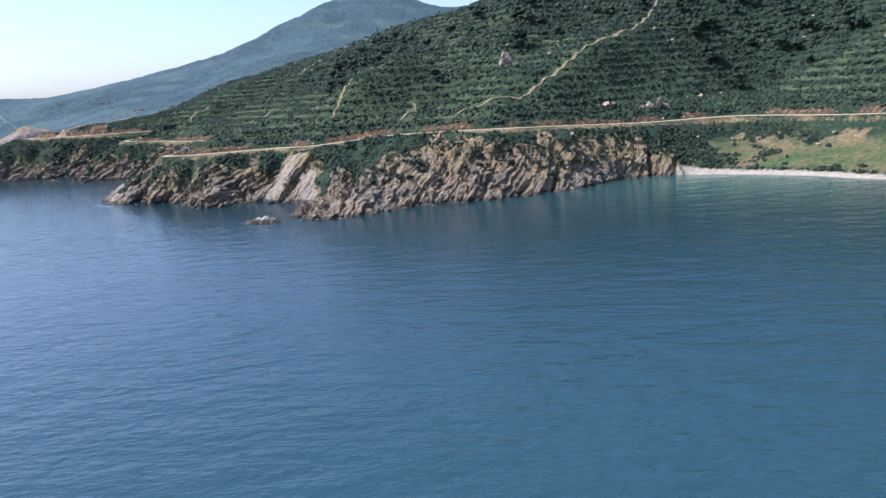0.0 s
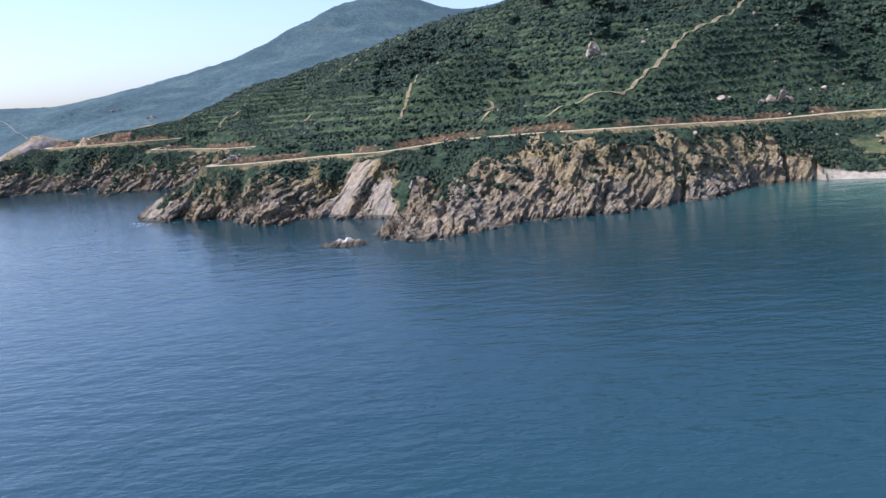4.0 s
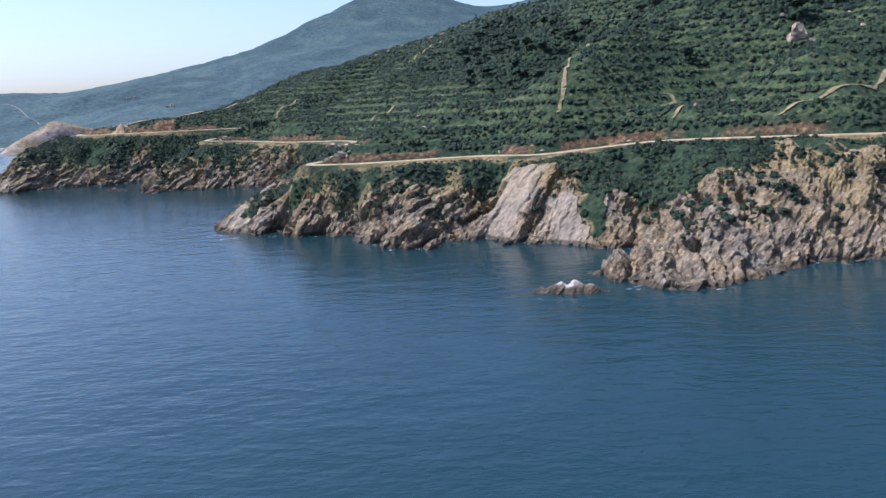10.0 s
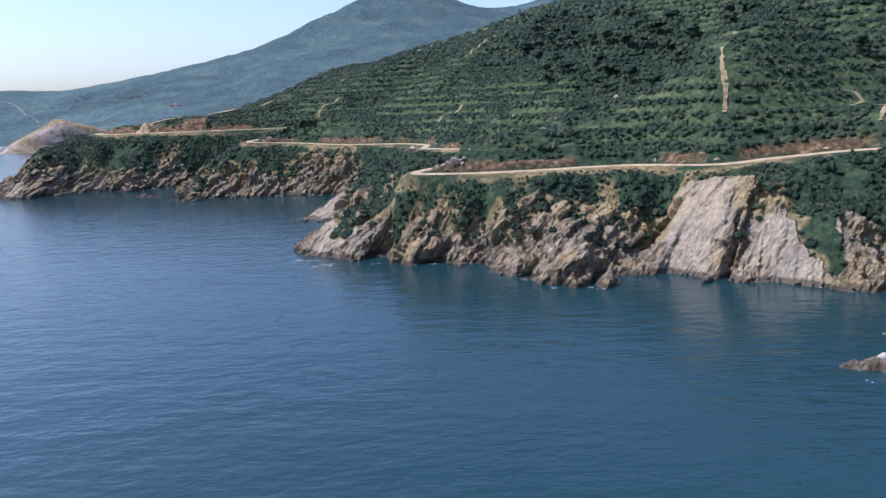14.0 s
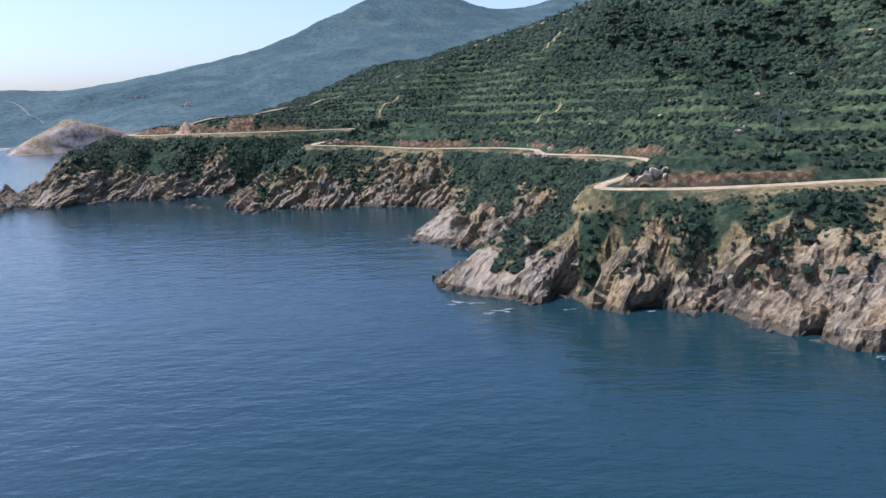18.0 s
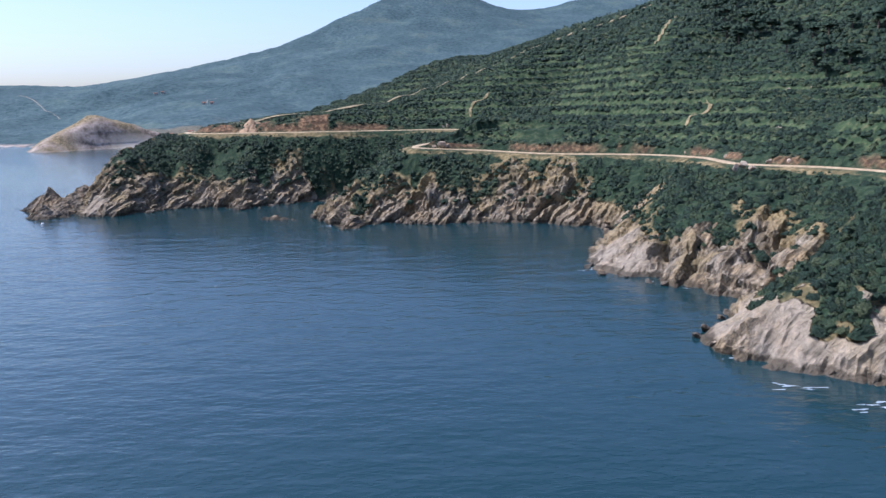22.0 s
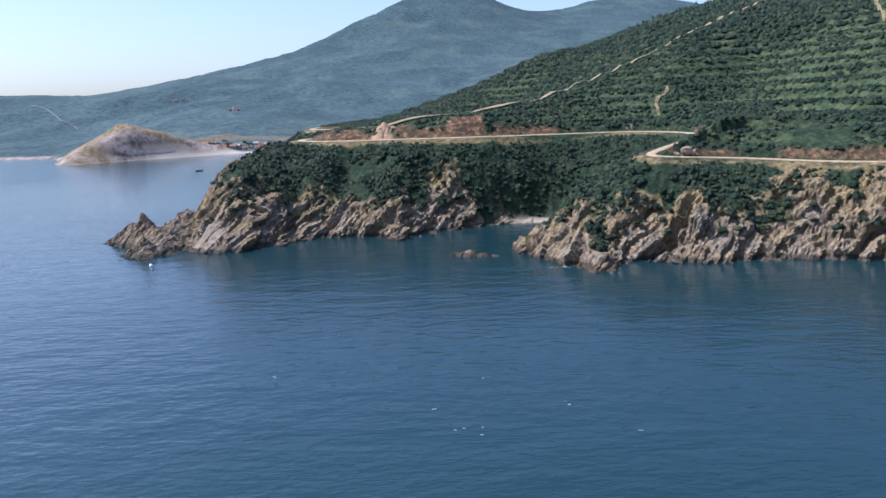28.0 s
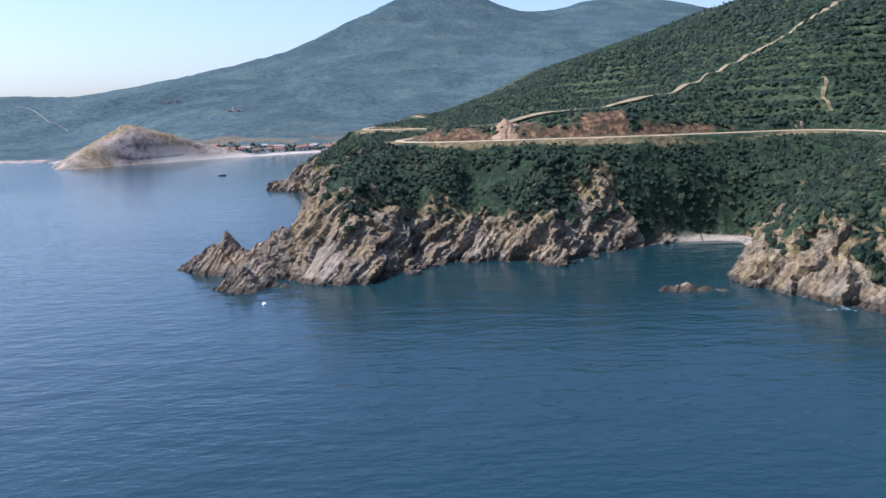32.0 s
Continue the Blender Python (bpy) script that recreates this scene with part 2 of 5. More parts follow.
# ---- shape helpers ----
def rnd(ix, iy, iz, seed):
    """A repeatable random number from 0 to 1 for whole-number places."""
    h = (ix.astype(np.int64) * 374761393 + iy.astype(np.int64) * 668265263 + iz.astype(np.int64) * 2147483647 + seed * 974634777) & 0xFFFFFFFF
    h = ((h ^ (h >> 13)) * 1274126177) & 0xFFFFFFFF
    h = ((h ^ (h >> 16)) * 2246822519) & 0xFFFFFFFF
    return ((h ^ (h >> 15)) & 0xFFFFFF) / float(0xFFFFFF)


def noise2(x, y, seed=0):
    x, y = np.asarray(x, float), np.asarray(y, float)
    ix, iy = np.floor(x), np.floor(y)
    fx, fy = x - ix, y - iy
    fx, fy = fx * fx * (3 - 2 * fx), fy * fy * (3 - 2 * fy)
    z = np.zeros_like(ix)
    n00, n10 = rnd(ix, iy, z, seed), rnd(ix + 1, iy, z, seed)
    n01, n11 = rnd(ix, iy + 1, z, seed), rnd(ix + 1, iy + 1, z, seed)
    return (n00 * (1 - fx) + n10 * fx) * (1 - fy) + (n01 * (1 - fx) + n11 * fx) * fy


def fbm(x, y, octaves=4, seed=0):
    out, amp, total = 0.0, 1.0, 0.0
    for k in range(octaves):
        out = out + amp * noise2(x * 2**k, y * 2**k, seed + 31 * k)
        total += amp
        amp *= 0.5
    return out / total


def step(a, b, v):
    t = np.clip((v - a) / (b - a), 0, 1)
    return t * t * (3 - 2 * t)


def curve(points, n=4):
    """A smooth line through the points, n pieces to each stretch."""
    p = np.array(points, float)
    p = np.vstack([2 * p[0] - p[1], p, 2 * p[-1] - p[-2]])
    out = []
    for k in range(1, len(p) - 2):
        for s in np.arange(n) / n:
            a, b, c, d = p[k - 1 : k + 3]
            out.append(0.5 * (2 * b + (c - a) * s + (2 * a - 5 * b + 4 * c - d) * s * s + (3 * b - a - 3 * c + d) * s**3))
    out.append(p[-2])
    return np.array(out)


def nearest(x, y, line):
    """Distance to a line, the place along it, and its further values there (its height)."""
    best, val = np.full(x.shape, 1e9), np.zeros(x.shape)
    for a, b in zip(line[:-1], line[1:]):
        d = b[:2] - a[:2]
        s = np.clip(((x - a[0]) * d[0] + (y - a[1]) * d[1]) / (d @ d + 1e-9), 0, 1)
        dist = np.hypot(x - a[0] - s * d[0], y - a[1] - s * d[1])
        closer = dist < best
        best = np.where(closer, dist, best)
        if len(a) > 2:
            val = np.where(closer, a[2] + s * (b[2] - a[2]), val)
    return best, val


def inside(x, y, ring):
    hit = np.zeros(x.shape, bool)
    for a, b in zip(ring, np.roll(ring, -1, 0)):
        if a[1] == b[1]:
            continue
        cross = ((a[1] > y) != (b[1] > y)) & (x < (b[0] - a[0]) * (y - a[1]) / (b[1] - a[1]) + a[0])
        hit ^= cross
    return hit


def mesh_from(name, verts, faces, mat, smooth=False, attrs=None):
    """A mesh from arrays: faces of three or four corners each."""
    me = bpy.data.meshes.new(name)
    verts, faces = np.asarray(verts, np.float32), np.asarray(faces, np.int32)
    k = faces.shape[1]
    me.vertices.add(len(verts))
    me.vertices.foreach_set("co", verts.ravel())
    me.loops.add(faces.size)
    me.loops.foreach_set("vertex_index", faces.ravel())
    me.polygons.add(len(faces))
    me.polygons.foreach_set("loop_start", np.arange(len(faces), dtype=np.int32) * k)
    me.polygons.foreach_set("loop_total", np.full(len(faces), k, np.int32))
    me.polygons.foreach_set("use_smooth", np.full(len(faces), smooth))
    for key, v in (attrs or {}).items():
        me.attributes.new(key, "FLOAT", "POINT").data.foreach_set("value", np.asarray(v, np.float32))
    me.materials.append(mat)
    me.update(calc_edges=True)
    return me


def part(name, me, parent, label="", at=None):
    ob = new(name, me)
    ob.parent = parent
    if at is not None:
        ob.matrix_basis = at
    return tagged(ob, label)


def bm_mesh(name, bm, mat, smooth=False):
    me = bpy.data.meshes.new(name)
    bm.to_mesh(me)
    bm.free()
    me.materials.append(mat)
    for p in me.polygons:
        p.use_smooth = smooth
    return me


def grid(xs, ys):
    gx, gy = np.meshgrid(xs, ys)
    n, m = len(xs), len(ys)
    i = (np.arange(m - 1)[:, None] * n + np.arange(n - 1)[None]).ravel()
    return gx.ravel(), gy.ravel(), np.stack([i, i + 1, i + n + 1, i + n], 1)


# ---- the plan: shore and road ----
bay_shore = [(420, 150), (250, 172), (165, 198), (129, 222), (118, 239), (100, 258), (82, 268), (62, 266), (48, 254), (32, 247), (16, 241), (3, 241)]
first_cape = [(-12, 238), (-26, 229), (-38, 228), (-46, 240), (-40, 252), (-37, 262), (-42, 266), (-52, 272), (-62, 280), (-68, 283), (-76, 283)]
second_cape = [(-79, 275), (-88, 278), (-95, 287), (-101, 300), (-113, 300), (-118, 305), (-121, 313), (-125, 309), (-133, 313), (-143, 326), (-138, 338), (-129, 348)]
middle_bay = [(-136, 359), (-149, 378), (-146, 392), (-145, 401), (-135, 425), (-150, 437), (-165, 443), (-182, 443), (-197, 446), (-204, 438), (-211, 446), (-219, 468)]
cove_shore = [(-211, 484), (-203, 505), (-221, 507), (-238, 497), (-247, 487), (-257, 495), (-270, 496), (-281, 483), (-291, 477), (-299, 481), (-304, 488)]
back_shore = [(-308, 500), (-308, 522), (-306, 548), (-302, 575), (-303, 610), (-320, 640), (-330, 672), (-348, 693), (-344, 712), (-330, 740), (-310, 800), (-320, 900), (-345, 1000)]
coast = curve(bay_shore + first_cape + second_cape + middle_bay + cove_shore + back_shore, 3)
side = np.gradient(coast, axis=0)
side = np.stack([-side[:, 1], side[:, 0]], 1) / np.hypot(*side.T)[:, None]
run = np.r_[0, np.cumsum(np.hypot(*np.diff(coast, axis=0).T))]
rough_edge = (fbm(run / 5.0, run * 0 + 3.5, 3, 5) - 0.5) * 3.2 * step(115, 60, coast[:, 0])
coast = coast + side * rough_edge[:, None]
land_ring = np.vstack([coast, [(-345, 1100), (900, 1100), (900, 100), (420, 100)]])

road_east = [(420, 190, 20), (260, 215, 18), (190, 235, 17), (147, 262, 16.5), (114, 295, 17.4), (78, 290, 17.8), (45, 279, 19.5), (22, 274, 20.4), (2.5, 283, 20.4), (-18, 299, 19.8)]
road_mid = [(-35, 304, 18.6), (-50, 303, 17.8), (-66, 314, 17.5), (-90, 314, 17.3), (-105, 317, 17.2), (-113, 322, 17.3), (-105, 337, 17.4), (-95, 353, 17.7), (-92, 370, 18), (-99, 386, 18.1)]
road_west = [(-111, 399, 18.1), (-112, 412, 18), (-112, 427, 17.8), (-122, 445, 17.7), (-147, 459, 17.8), (-166, 469, 18.8), (-186, 468, 20.2), (-181, 481, 21), (-168, 498, 22.3), (-163, 515, 23), (-176, 528, 23.7)]
road_cape = [(-200, 526, 24), (-225, 524, 24.3), (-253, 526, 24.6), (-273, 530, 24.8), (-281, 545, 25), (-272, 570, 25), (-262, 600, 25), (-275, 640, 26), (-300, 680, 26), (-290, 720, 27), (-270, 800, 28), (-280, 1000, 30)]
road = curve(road_east + road_mid + road_west + road_cape, 4)
inland_ring = np.vstack([road[:, :2], [(-280, 1100), (900, 1100), (900, 190)]])

# rises and dips of the hill behind the road: centre, radii, turn in degrees, height
HILLS = [
    (-10, 450, 40, 100, -30, -20),      # valley behind the middle bay
    (-120, 655, 110, 30, 28, -14),      # valley behind the cape's ridge
]
# spurs and hollows of the hillside itself, on top of its even rise: centre, radii, turn in degrees, height
SPURS = [
    (-22, 358, 50, 16, 61, 10), (12, 332, 30, 12, 30, -7), (75, 345, 50, 18, 50, 9), (140, 335, 40, 22, 40, -11.5), (-80, 391, 22, 12, 8, 9), (-35, 560, 70, 30, 60, -18.5),
    (-85, 545, 55, 14, 65, 1.6), (-125, 565, 45, 18, 60, -9), (-110, 720, 80, 25, 40, -12), (-60, 800, 120, 40, 30, -13), (-40, 640, 60, 60, 0, -8),
    (40, 640, 90, 90, 0, -9.5), (-200, 620, 50, 50, 0, -7), (110, 430, 60, 60, 0, 6), (-130, 500, 25, 25, 0, -8), (-60, 430, 35, 35, 0, -4), (-180, 700, 60, 60, 0, 8), (200, 370, 40, 40, 0, -4),
]
# patches of bare rock (more) or of scrub (less) below the road: centre, radius, amount
BARE = [(0, 258, 26, 0.35), (-30, 245, 18, 0.3), (-56, 288, 9, 0.9), (-66, 282, 12, 0.4), (-22, 282, 20, -0.25), (-44, 292, 8, -0.15), (-86, 302, 13, 0.28), (-101, 307, 11, 0.2), (-122, 333, 12, -0.4), (-112, 310, 5, 0.15), (-119, 328, 8, -0.2),
        (-146, 376, 10, 0.4), (-126, 386, 12, -0.25), (-170, 450, 12, 0.15), (-185, 452, 6, 0.4), (-240, 512, 24, -0.2), (-205, 490, 24, -0.35), (-150, 452, 10, 0.12), (-203, 513, 10, -0.5), (-219, 515, 12, -0.15), (-299, 507, 15, -0.4), (-272, 506, 22, -0.1), (-340, 690, 30, -0.1), (-283, 500, 12, 0.12), (80, 272, 22, -0.12), (60, 268, 16, 0.15), (30, 264, 14, 0.2)]


# pale smooth slabs in the cliff: centre and radius
SLABS = [(-59, 289, 6.5), (-55, 294, 5), (-63, 283, 4.5), (-45, 276, 7), (-132, 320, 7.5), (-137, 331, 6), (-147, 373, 7), (-144, 386, 6), (-296, 484, 4)]


coast_run = np.column_stack([coast, run])[::2]
# gullies that run down through the cliff: foot, head, depth, half-width
GULLIES = [((-74, 284), (-61, 301), 10.0, 3.6), ((-121, 309), (-109, 313), 7.5, 2.6), ((-282, 484), (-276, 506), 4.0, 3.0), ((-39, 263), (-22, 286), 3.0, 4.0), ((-268, 498), (-262, 520), 3.0, 3.0), ((-100, 300), (-97, 310), 2.5, 2.2), ((-190, 446), (-184, 458), 2.5, 2.5), ((-134, 428), (-118, 428), 2.5, 4.0)]


def survey(x, y):
    """Distances inland from the shore and the road, and the road's height nearby."""
    dc, _ = nearest(x, y, coast)
    dc = np.where(inside(x, y, land_ring), dc, -dc)
    dr, zr = nearest(x, y, road)
    top, total = np.zeros_like(x), np.zeros_like(x)
    for px, py, pz in road[::4]:
        w = ((x - px) ** 2 + (y - py) ** 2 + 60.0) ** -2.0
        top, total = top + w * pz, total + w
    zr = zr + (top / total - zr) * step(6, 22, dr)
    dr = np.where(inside(x, y, inland_ring), dr, -dr)
    return dc, dr, zr


def height(x, y, dc, dr, zr, stepped_land=True):
    """The land without its fine relief."""
    low = np.clip(-dr - 3.0, 0.02, None)
    u = np.clip(dc, 0, None) / (np.clip(dc, 0, None) + low)
    flat = step(70, 105, x)
    power = 1.32 + 0.6 * np.exp(-(((x + 8) / 38) ** 2)) - 0.5 * flat + 3.2 * np.exp(-(((x + 302) / 13) ** 2) - ((y - 518) / 24) ** 2) - 0.38 * np.exp(-(((x + 127) / 22) ** 2) - ((y - 318) / 26) ** 2) - 0.35 * np.exp(-(((x + 340) / 25) ** 2) - ((y - 690) / 35) ** 2)
    gully = (0.45 - np.abs(fbm(x / 15 + 7, y / 15, 3, 11) - 0.5) * 3.4) * 3.8 * (1 - flat)
    below = (zr - 0.3) * (1 - (1 - u) ** power) + gully * 4 * u * (1 - u) * 0.9
    below = np.maximum(below, 0.25 * np.minimum(dc, 2))
    for foot, head, depth, half in GULLIES:
        d, _ = nearest(x, y, np.array([foot, head], float))
        below = below - np.minimum(depth * np.exp(-((d / half) ** 2)) * 3.2 * u * (1 - u), np.clip(below - 0.6, 0, None))
    cove = np.exp(-((((x + 207) / 17) ** 2 + ((y - 505) / 9) ** 2) ** 3))
    below = below * (1 - cove) + np.minimum(below, 0.22 * np.clip(dc, 0, None) + 1.6 * np.clip(dc - 3.5, 0, None)) * cove
    e = np.clip(dr - 3.0, 0, None)
    cutting = np.exp(-(((x + 246) / 30) ** 2) - ((y - 534) / 14) ** 2)
    bank = np.minimum(e * 1.3, 2.6 * cutting + 0.8 + 3.4 * fbm(x / 17, y / 17, 3, 8) ** 1.3)
    rise = 0.44 * np.clip(e - 2.0, 0, None)
    for cx, cy, ra, rb, turn, amount in HILLS:
        c, s = math.cos(radians(turn)), math.sin(radians(turn))
        px, py = (x - cx) * c + (y - cy) * s, -(x - cx) * s + (y - cy) * c
        rise = rise + amount * np.exp(-((px / ra) ** 2) - (py / rb) ** 2) * step(4, 50, e)
    rise = rise + (fbm(x / 60, y / 60, 3, 21) - 0.5) * 5 * step(10, 90, e)
    above = zr + bank + rise
    crest = np.interp(x, [-330, -270, -210, -150, -90, -30, 30, 120, 300, 700], [18, 27.5, 34.5, 50, 68, 85.5, 95, 120, 175, 280]) + np.interp(y, [420, 540], [-12, 0]) + np.interp(y, [540, 660, 740, 1000], [0, 9, 15, 20]) * np.clip((x + 275) / 100, 0, 1)
    crest = crest - 0.8
    k = np.clip(0.5 + 0.5 * (crest - above) / 5.0, 0, 1)
    capped = crest * (1 - k) + above * k - 5.0 * k * (1 - k)
    above = np.where(y > 400, above + (capped - above) * step(400, 440, y), above)
    for cx, cy, ra, rb, turn, amount in SPURS:
        c, s = math.cos(radians(turn)), math.sin(radians(turn))
        px, py = (x - cx) * c + (y - cy) * s, -(x - cx) * s + (y - cy) * c
        above = above + amount * np.exp(-((px / ra) ** 2) - (py / rb) ** 2) * step(3, 30, e)
    above = np.maximum(above, zr + bank * 0.6)
    tread = above / 3.1
    k = np.floor(tread)
    stepped = 3.1 * (k + step(0.05, 0.6, tread - k))
    if stepped_land:
        above = np.where(e > 5, above + (stepped - above) * 0.75, above)
    z = np.where(dr > 3.0, above, np.where(dr > -3.0, zr - 0.08, below))
    return np.where(dc < 0, np.maximum(dc * 0.55, -7), z)


def masks(x, y, dc, dr):
    low = np.clip(-dr - 3.0, 0.02, None)
    u = np.clip(dc, 0, None) / (np.clip(dc, 0, None) + low)
    bare = 0.43 + np.zeros_like(x)
    for cx, cy, r, amount in BARE:
        bare = bare + amount * np.exp(-((x - cx) ** 2 + (y - cy) ** 2) / r**2)
    patch = (fbm(x / 8, y / 8, 4, 41) - 0.5) * 0.9
    low_side = np.nonzero((dr < -3) & (dc > 0) & (dc < 60))[0]
    if len(low_side):
        _, far_along = nearest(x[low_side], y[low_side], coast_run)
        warp = (fbm(x[low_side] / 7, y[low_side] / 7, 2, 43) - 0.5) * 5
        patch[low_side] += (fbm((far_along + warp) / 6.0, u[low_side] * 0.7, 3, 44) - 0.5) * 1.1
    foot = 0.24 + 0.5 * (fbm(x / 6, y / 6, 2, 47) - 0.5) - np.exp(-((((x + 207) / 14) ** 2 + ((y - 507) / 9) ** 2) ** 2))
    rock = step(-0.12, 0.12, np.maximum(bare + patch, foot) - u) * (dr < -3.2)
    rock = np.where(dc < 0, 1.0, rock)
    meadow = step(92, 104, x) * (dr < -3.0) * step(3, 6, dc) * step(-12, -20, dr + (fbm(x / 9, y / 9, 3, 48) - 0.5) * 16)
    sand = np.maximum(step(78, 88, x) * step(3.4, 2.4, dc) * (dr < -3), np.exp(-((((x + 207) / 12) ** 2 + ((y - 505) / 6) ** 2) ** 2)) * step(3.6, 2.8, dc))
    rock = rock * (1 - step(78, 92, x))
    soil = step(2.8, 3.2, dr) * step(5.6, 4.2, dr) * step(0.42, 0.56, fbm(x / 9, y / 9, 3, 9))
    gap = bare + patch - u
    soil = np.maximum(soil, step(2.8, 3.2, dr) * step(11, 8, dr) * step(0.2, 0.45, np.exp(-(((x + 246) / 30) ** 2) - ((y - 534) / 14) ** 2)) * step(0.4, 0.54, fbm(x / 4, y / 4, 3, 10)))
    brown = step(-30, 10, x) * rock * step(0.1, 0.4, u + 0.5 * (fbm(x / 7, y / 7, 3, 45) - 0.5))
    dry = np.clip(np.maximum(rock * (dc > 0) * step(0.3, 0.62, u), 0.85 * brown) + 0.5 * step(-6.5, -4.2, dr) * (dr < 0) + 0.12 * (dr < -4) + 0.55 * np.exp(-((gap / 0.16) ** 2)) * (dr < 0) + 0.08 * (dr > 6), 0, 1)
    pale = np.zeros_like(x)
    for cx, cy, r in SLABS:
        pale = np.maximum(pale, step(0.1, 0.6, np.exp(-((x - cx) ** 2 + (y - cy) ** 2) / r**2) * (0.55 + 0.9 * fbm(x / 5, y / 5, 3, 19))))
    return dict(pale=pale, rock=rock, meadow=meadow, sand=sand, soil=soil, dry=dry, riser=0 * x), u


def strata(p):
    """Slabs, ribs and broken blocks of the dipping beds, as an offset in metres."""
    x, y, z = p[:, 0], p[:, 1], p[:, 2]
    lean = 0.63 - 0.40 * step(-62, -30, x) - 0.22 * step(-240, -275, x)
    q = -0.78 * x + 0.23 * y + lean * z
    along = x * 0.6 + z * 0.7 + y * 0.3
    q = q + 5.0 * (fbm(x / 17, y / 17, 2, 61) - 0.5) + 2.2 * (fbm(x / 5 + z / 6, y / 5 - z / 7, 2, 63) - 0.5)
    broken = step(0.36, 0.62, fbm(x / 13, y / 13 + z / 15, 3, 67) + 0.12 * step(-62, -30, x))
    out = np.zeros(len(p))
    calm = 1 - 0.28 * step(-40, 0, x)
    for w, amp, long, tilt, seed in ((7.5, 1.5, 1.1, -0.75, 1), (3.2, 1.25, 1.2, -0.7, 2), (1.4, 0.75, 1.1, -0.4, 3)):
        bent = q / w + 0.9 * noise2(q / (2.7 * w), along / (4 * w), seed + 30)
        layer = np.floor(bent)
        block = np.floor(along / (w * long) + rnd(layer, layer * 0, layer * 0, seed + 9) * 3 + 0.9 * noise2(along / (3 * w), q / (2 * w), seed + 40))
        out += amp * (rnd(layer, block, layer * 0, seed) - 0.5) * (0.7 + 0.6 * broken) + amp * tilt * (bent - layer - 0.5) * (1.1 - 0.5 * broken)
    wx, wy = x + 1.6 * (fbm(x / 3, y / 3, 2, 73) - 0.5), y + 1.6 * (fbm(x / 3, y / 3, 2, 74) - 0.5)
    for w, amp, seed in ((2.6, 0.9, 4), (1.25, 0.6, 5)):
        out += amp * broken * (rnd(np.floor((wx + 0.5 * z) / w), np.floor((wy - 0.3 * z) / w), np.floor((z + 0.4 * wx) / (0.8 * w)), seed) - 0.5)
    cleft = np.abs((q / 8.3 + 1.3 * (fbm(x / 20, y / 20, 2, 5) - 0.5)) % 1.0 - 0.5) * 8.3
    return out * calm - 2.6 * np.exp(-((cleft / 0.7) ** 2)) * step(0.45, 0.65, noise2(x / 11, y / 11, 15))


def wildness(x, y):
    """Where the terraces give way to wild woods."""
    wild = fbm(x / 35, y / 35, 3, 13)
    for cx, cy, ra, rb, amount in ((150, 365, 60, 45, 0.45), (140, 450, 90, 60, 0.4), (30, 420, 50, 40, 0.25), (-30, 500, 32, 60, 0.35), (-20, 600, 40, 50, 0.2)):
        wild = wild + amount * np.exp(-(((x - cx) / ra) ** 2) - ((y - cy) / rb) ** 2)
    return wild


# ---- ground ----
def bare_share(x, y, zu):
    """The share of each terrace's rise that stays free of scrub: a strip of even width."""
    h = 1.5
    slope = np.hypot(height(x + h, y, *survey(x + h, y), False) - zu, height(x, y + h, *survey(x, y + h), False) - zu) / h
    return np.clip(0.76 * slope, 0.08, 0.38)


def make_land():
    xs = np.unique(np.r_[np.arange(-470, -345, 6.0), np.arange(-345, 150, 1.3), np.arange(150, 330, 4.0), np.arange(330, 700, 12.0)])
    ys = np.unique(np.r_[np.arange(140, 226, 5.0), np.arange(226, 580, 1.3), np.arange(580, 760, 3.0), np.arange(760, 1060, 8.0)])
    x, y, faces = grid(xs, ys)
    dc, dr, zr = survey(x, y)
    z = height(x, y, dc, dr, zr)
    m, _ = masks(x, y, dc, dr)
    zu = height(x, y, dc, dr, zr, False)
    t = zu / 3.1 - np.floor(zu / 3.1)
    share = bare_share(x, y, zu)
    m["riser"] = ((dr > 8) & (dc > 2)) * step(0.0, 0.06, t) * step(share + 0.1, share, t) * step(0.28, 0.42, fbm(x / 20, y / 20, 3, 66)) * step(0.76, 0.68, wildness(x, y))
    z = z + (fbm(x / 2.5, y / 2.5, 2, 3) - 0.5) * 0.7 * step(3.5, 5.5, dr)
    fine = (dc > -4) & (dr < -4.0) & (x < 90) & (x > -370) & (y < 728)
    keep = ~fine[faces].all(1) & (dc[faces] > -14).any(1)
    used = np.unique(faces[keep])
    remap = np.zeros(len(x), np.int64)
    remap[used] = np.arange(len(used))
    me = mesh_from("ground", np.stack([x, y, z], 1)[used], remap[faces[keep]], GROUND, False, {k: v[used] for k, v in m.items()})
    tagged(new("ground", me), "terraced green hillside of scrub and dry grass above the sea", "hillside", kind="structure")


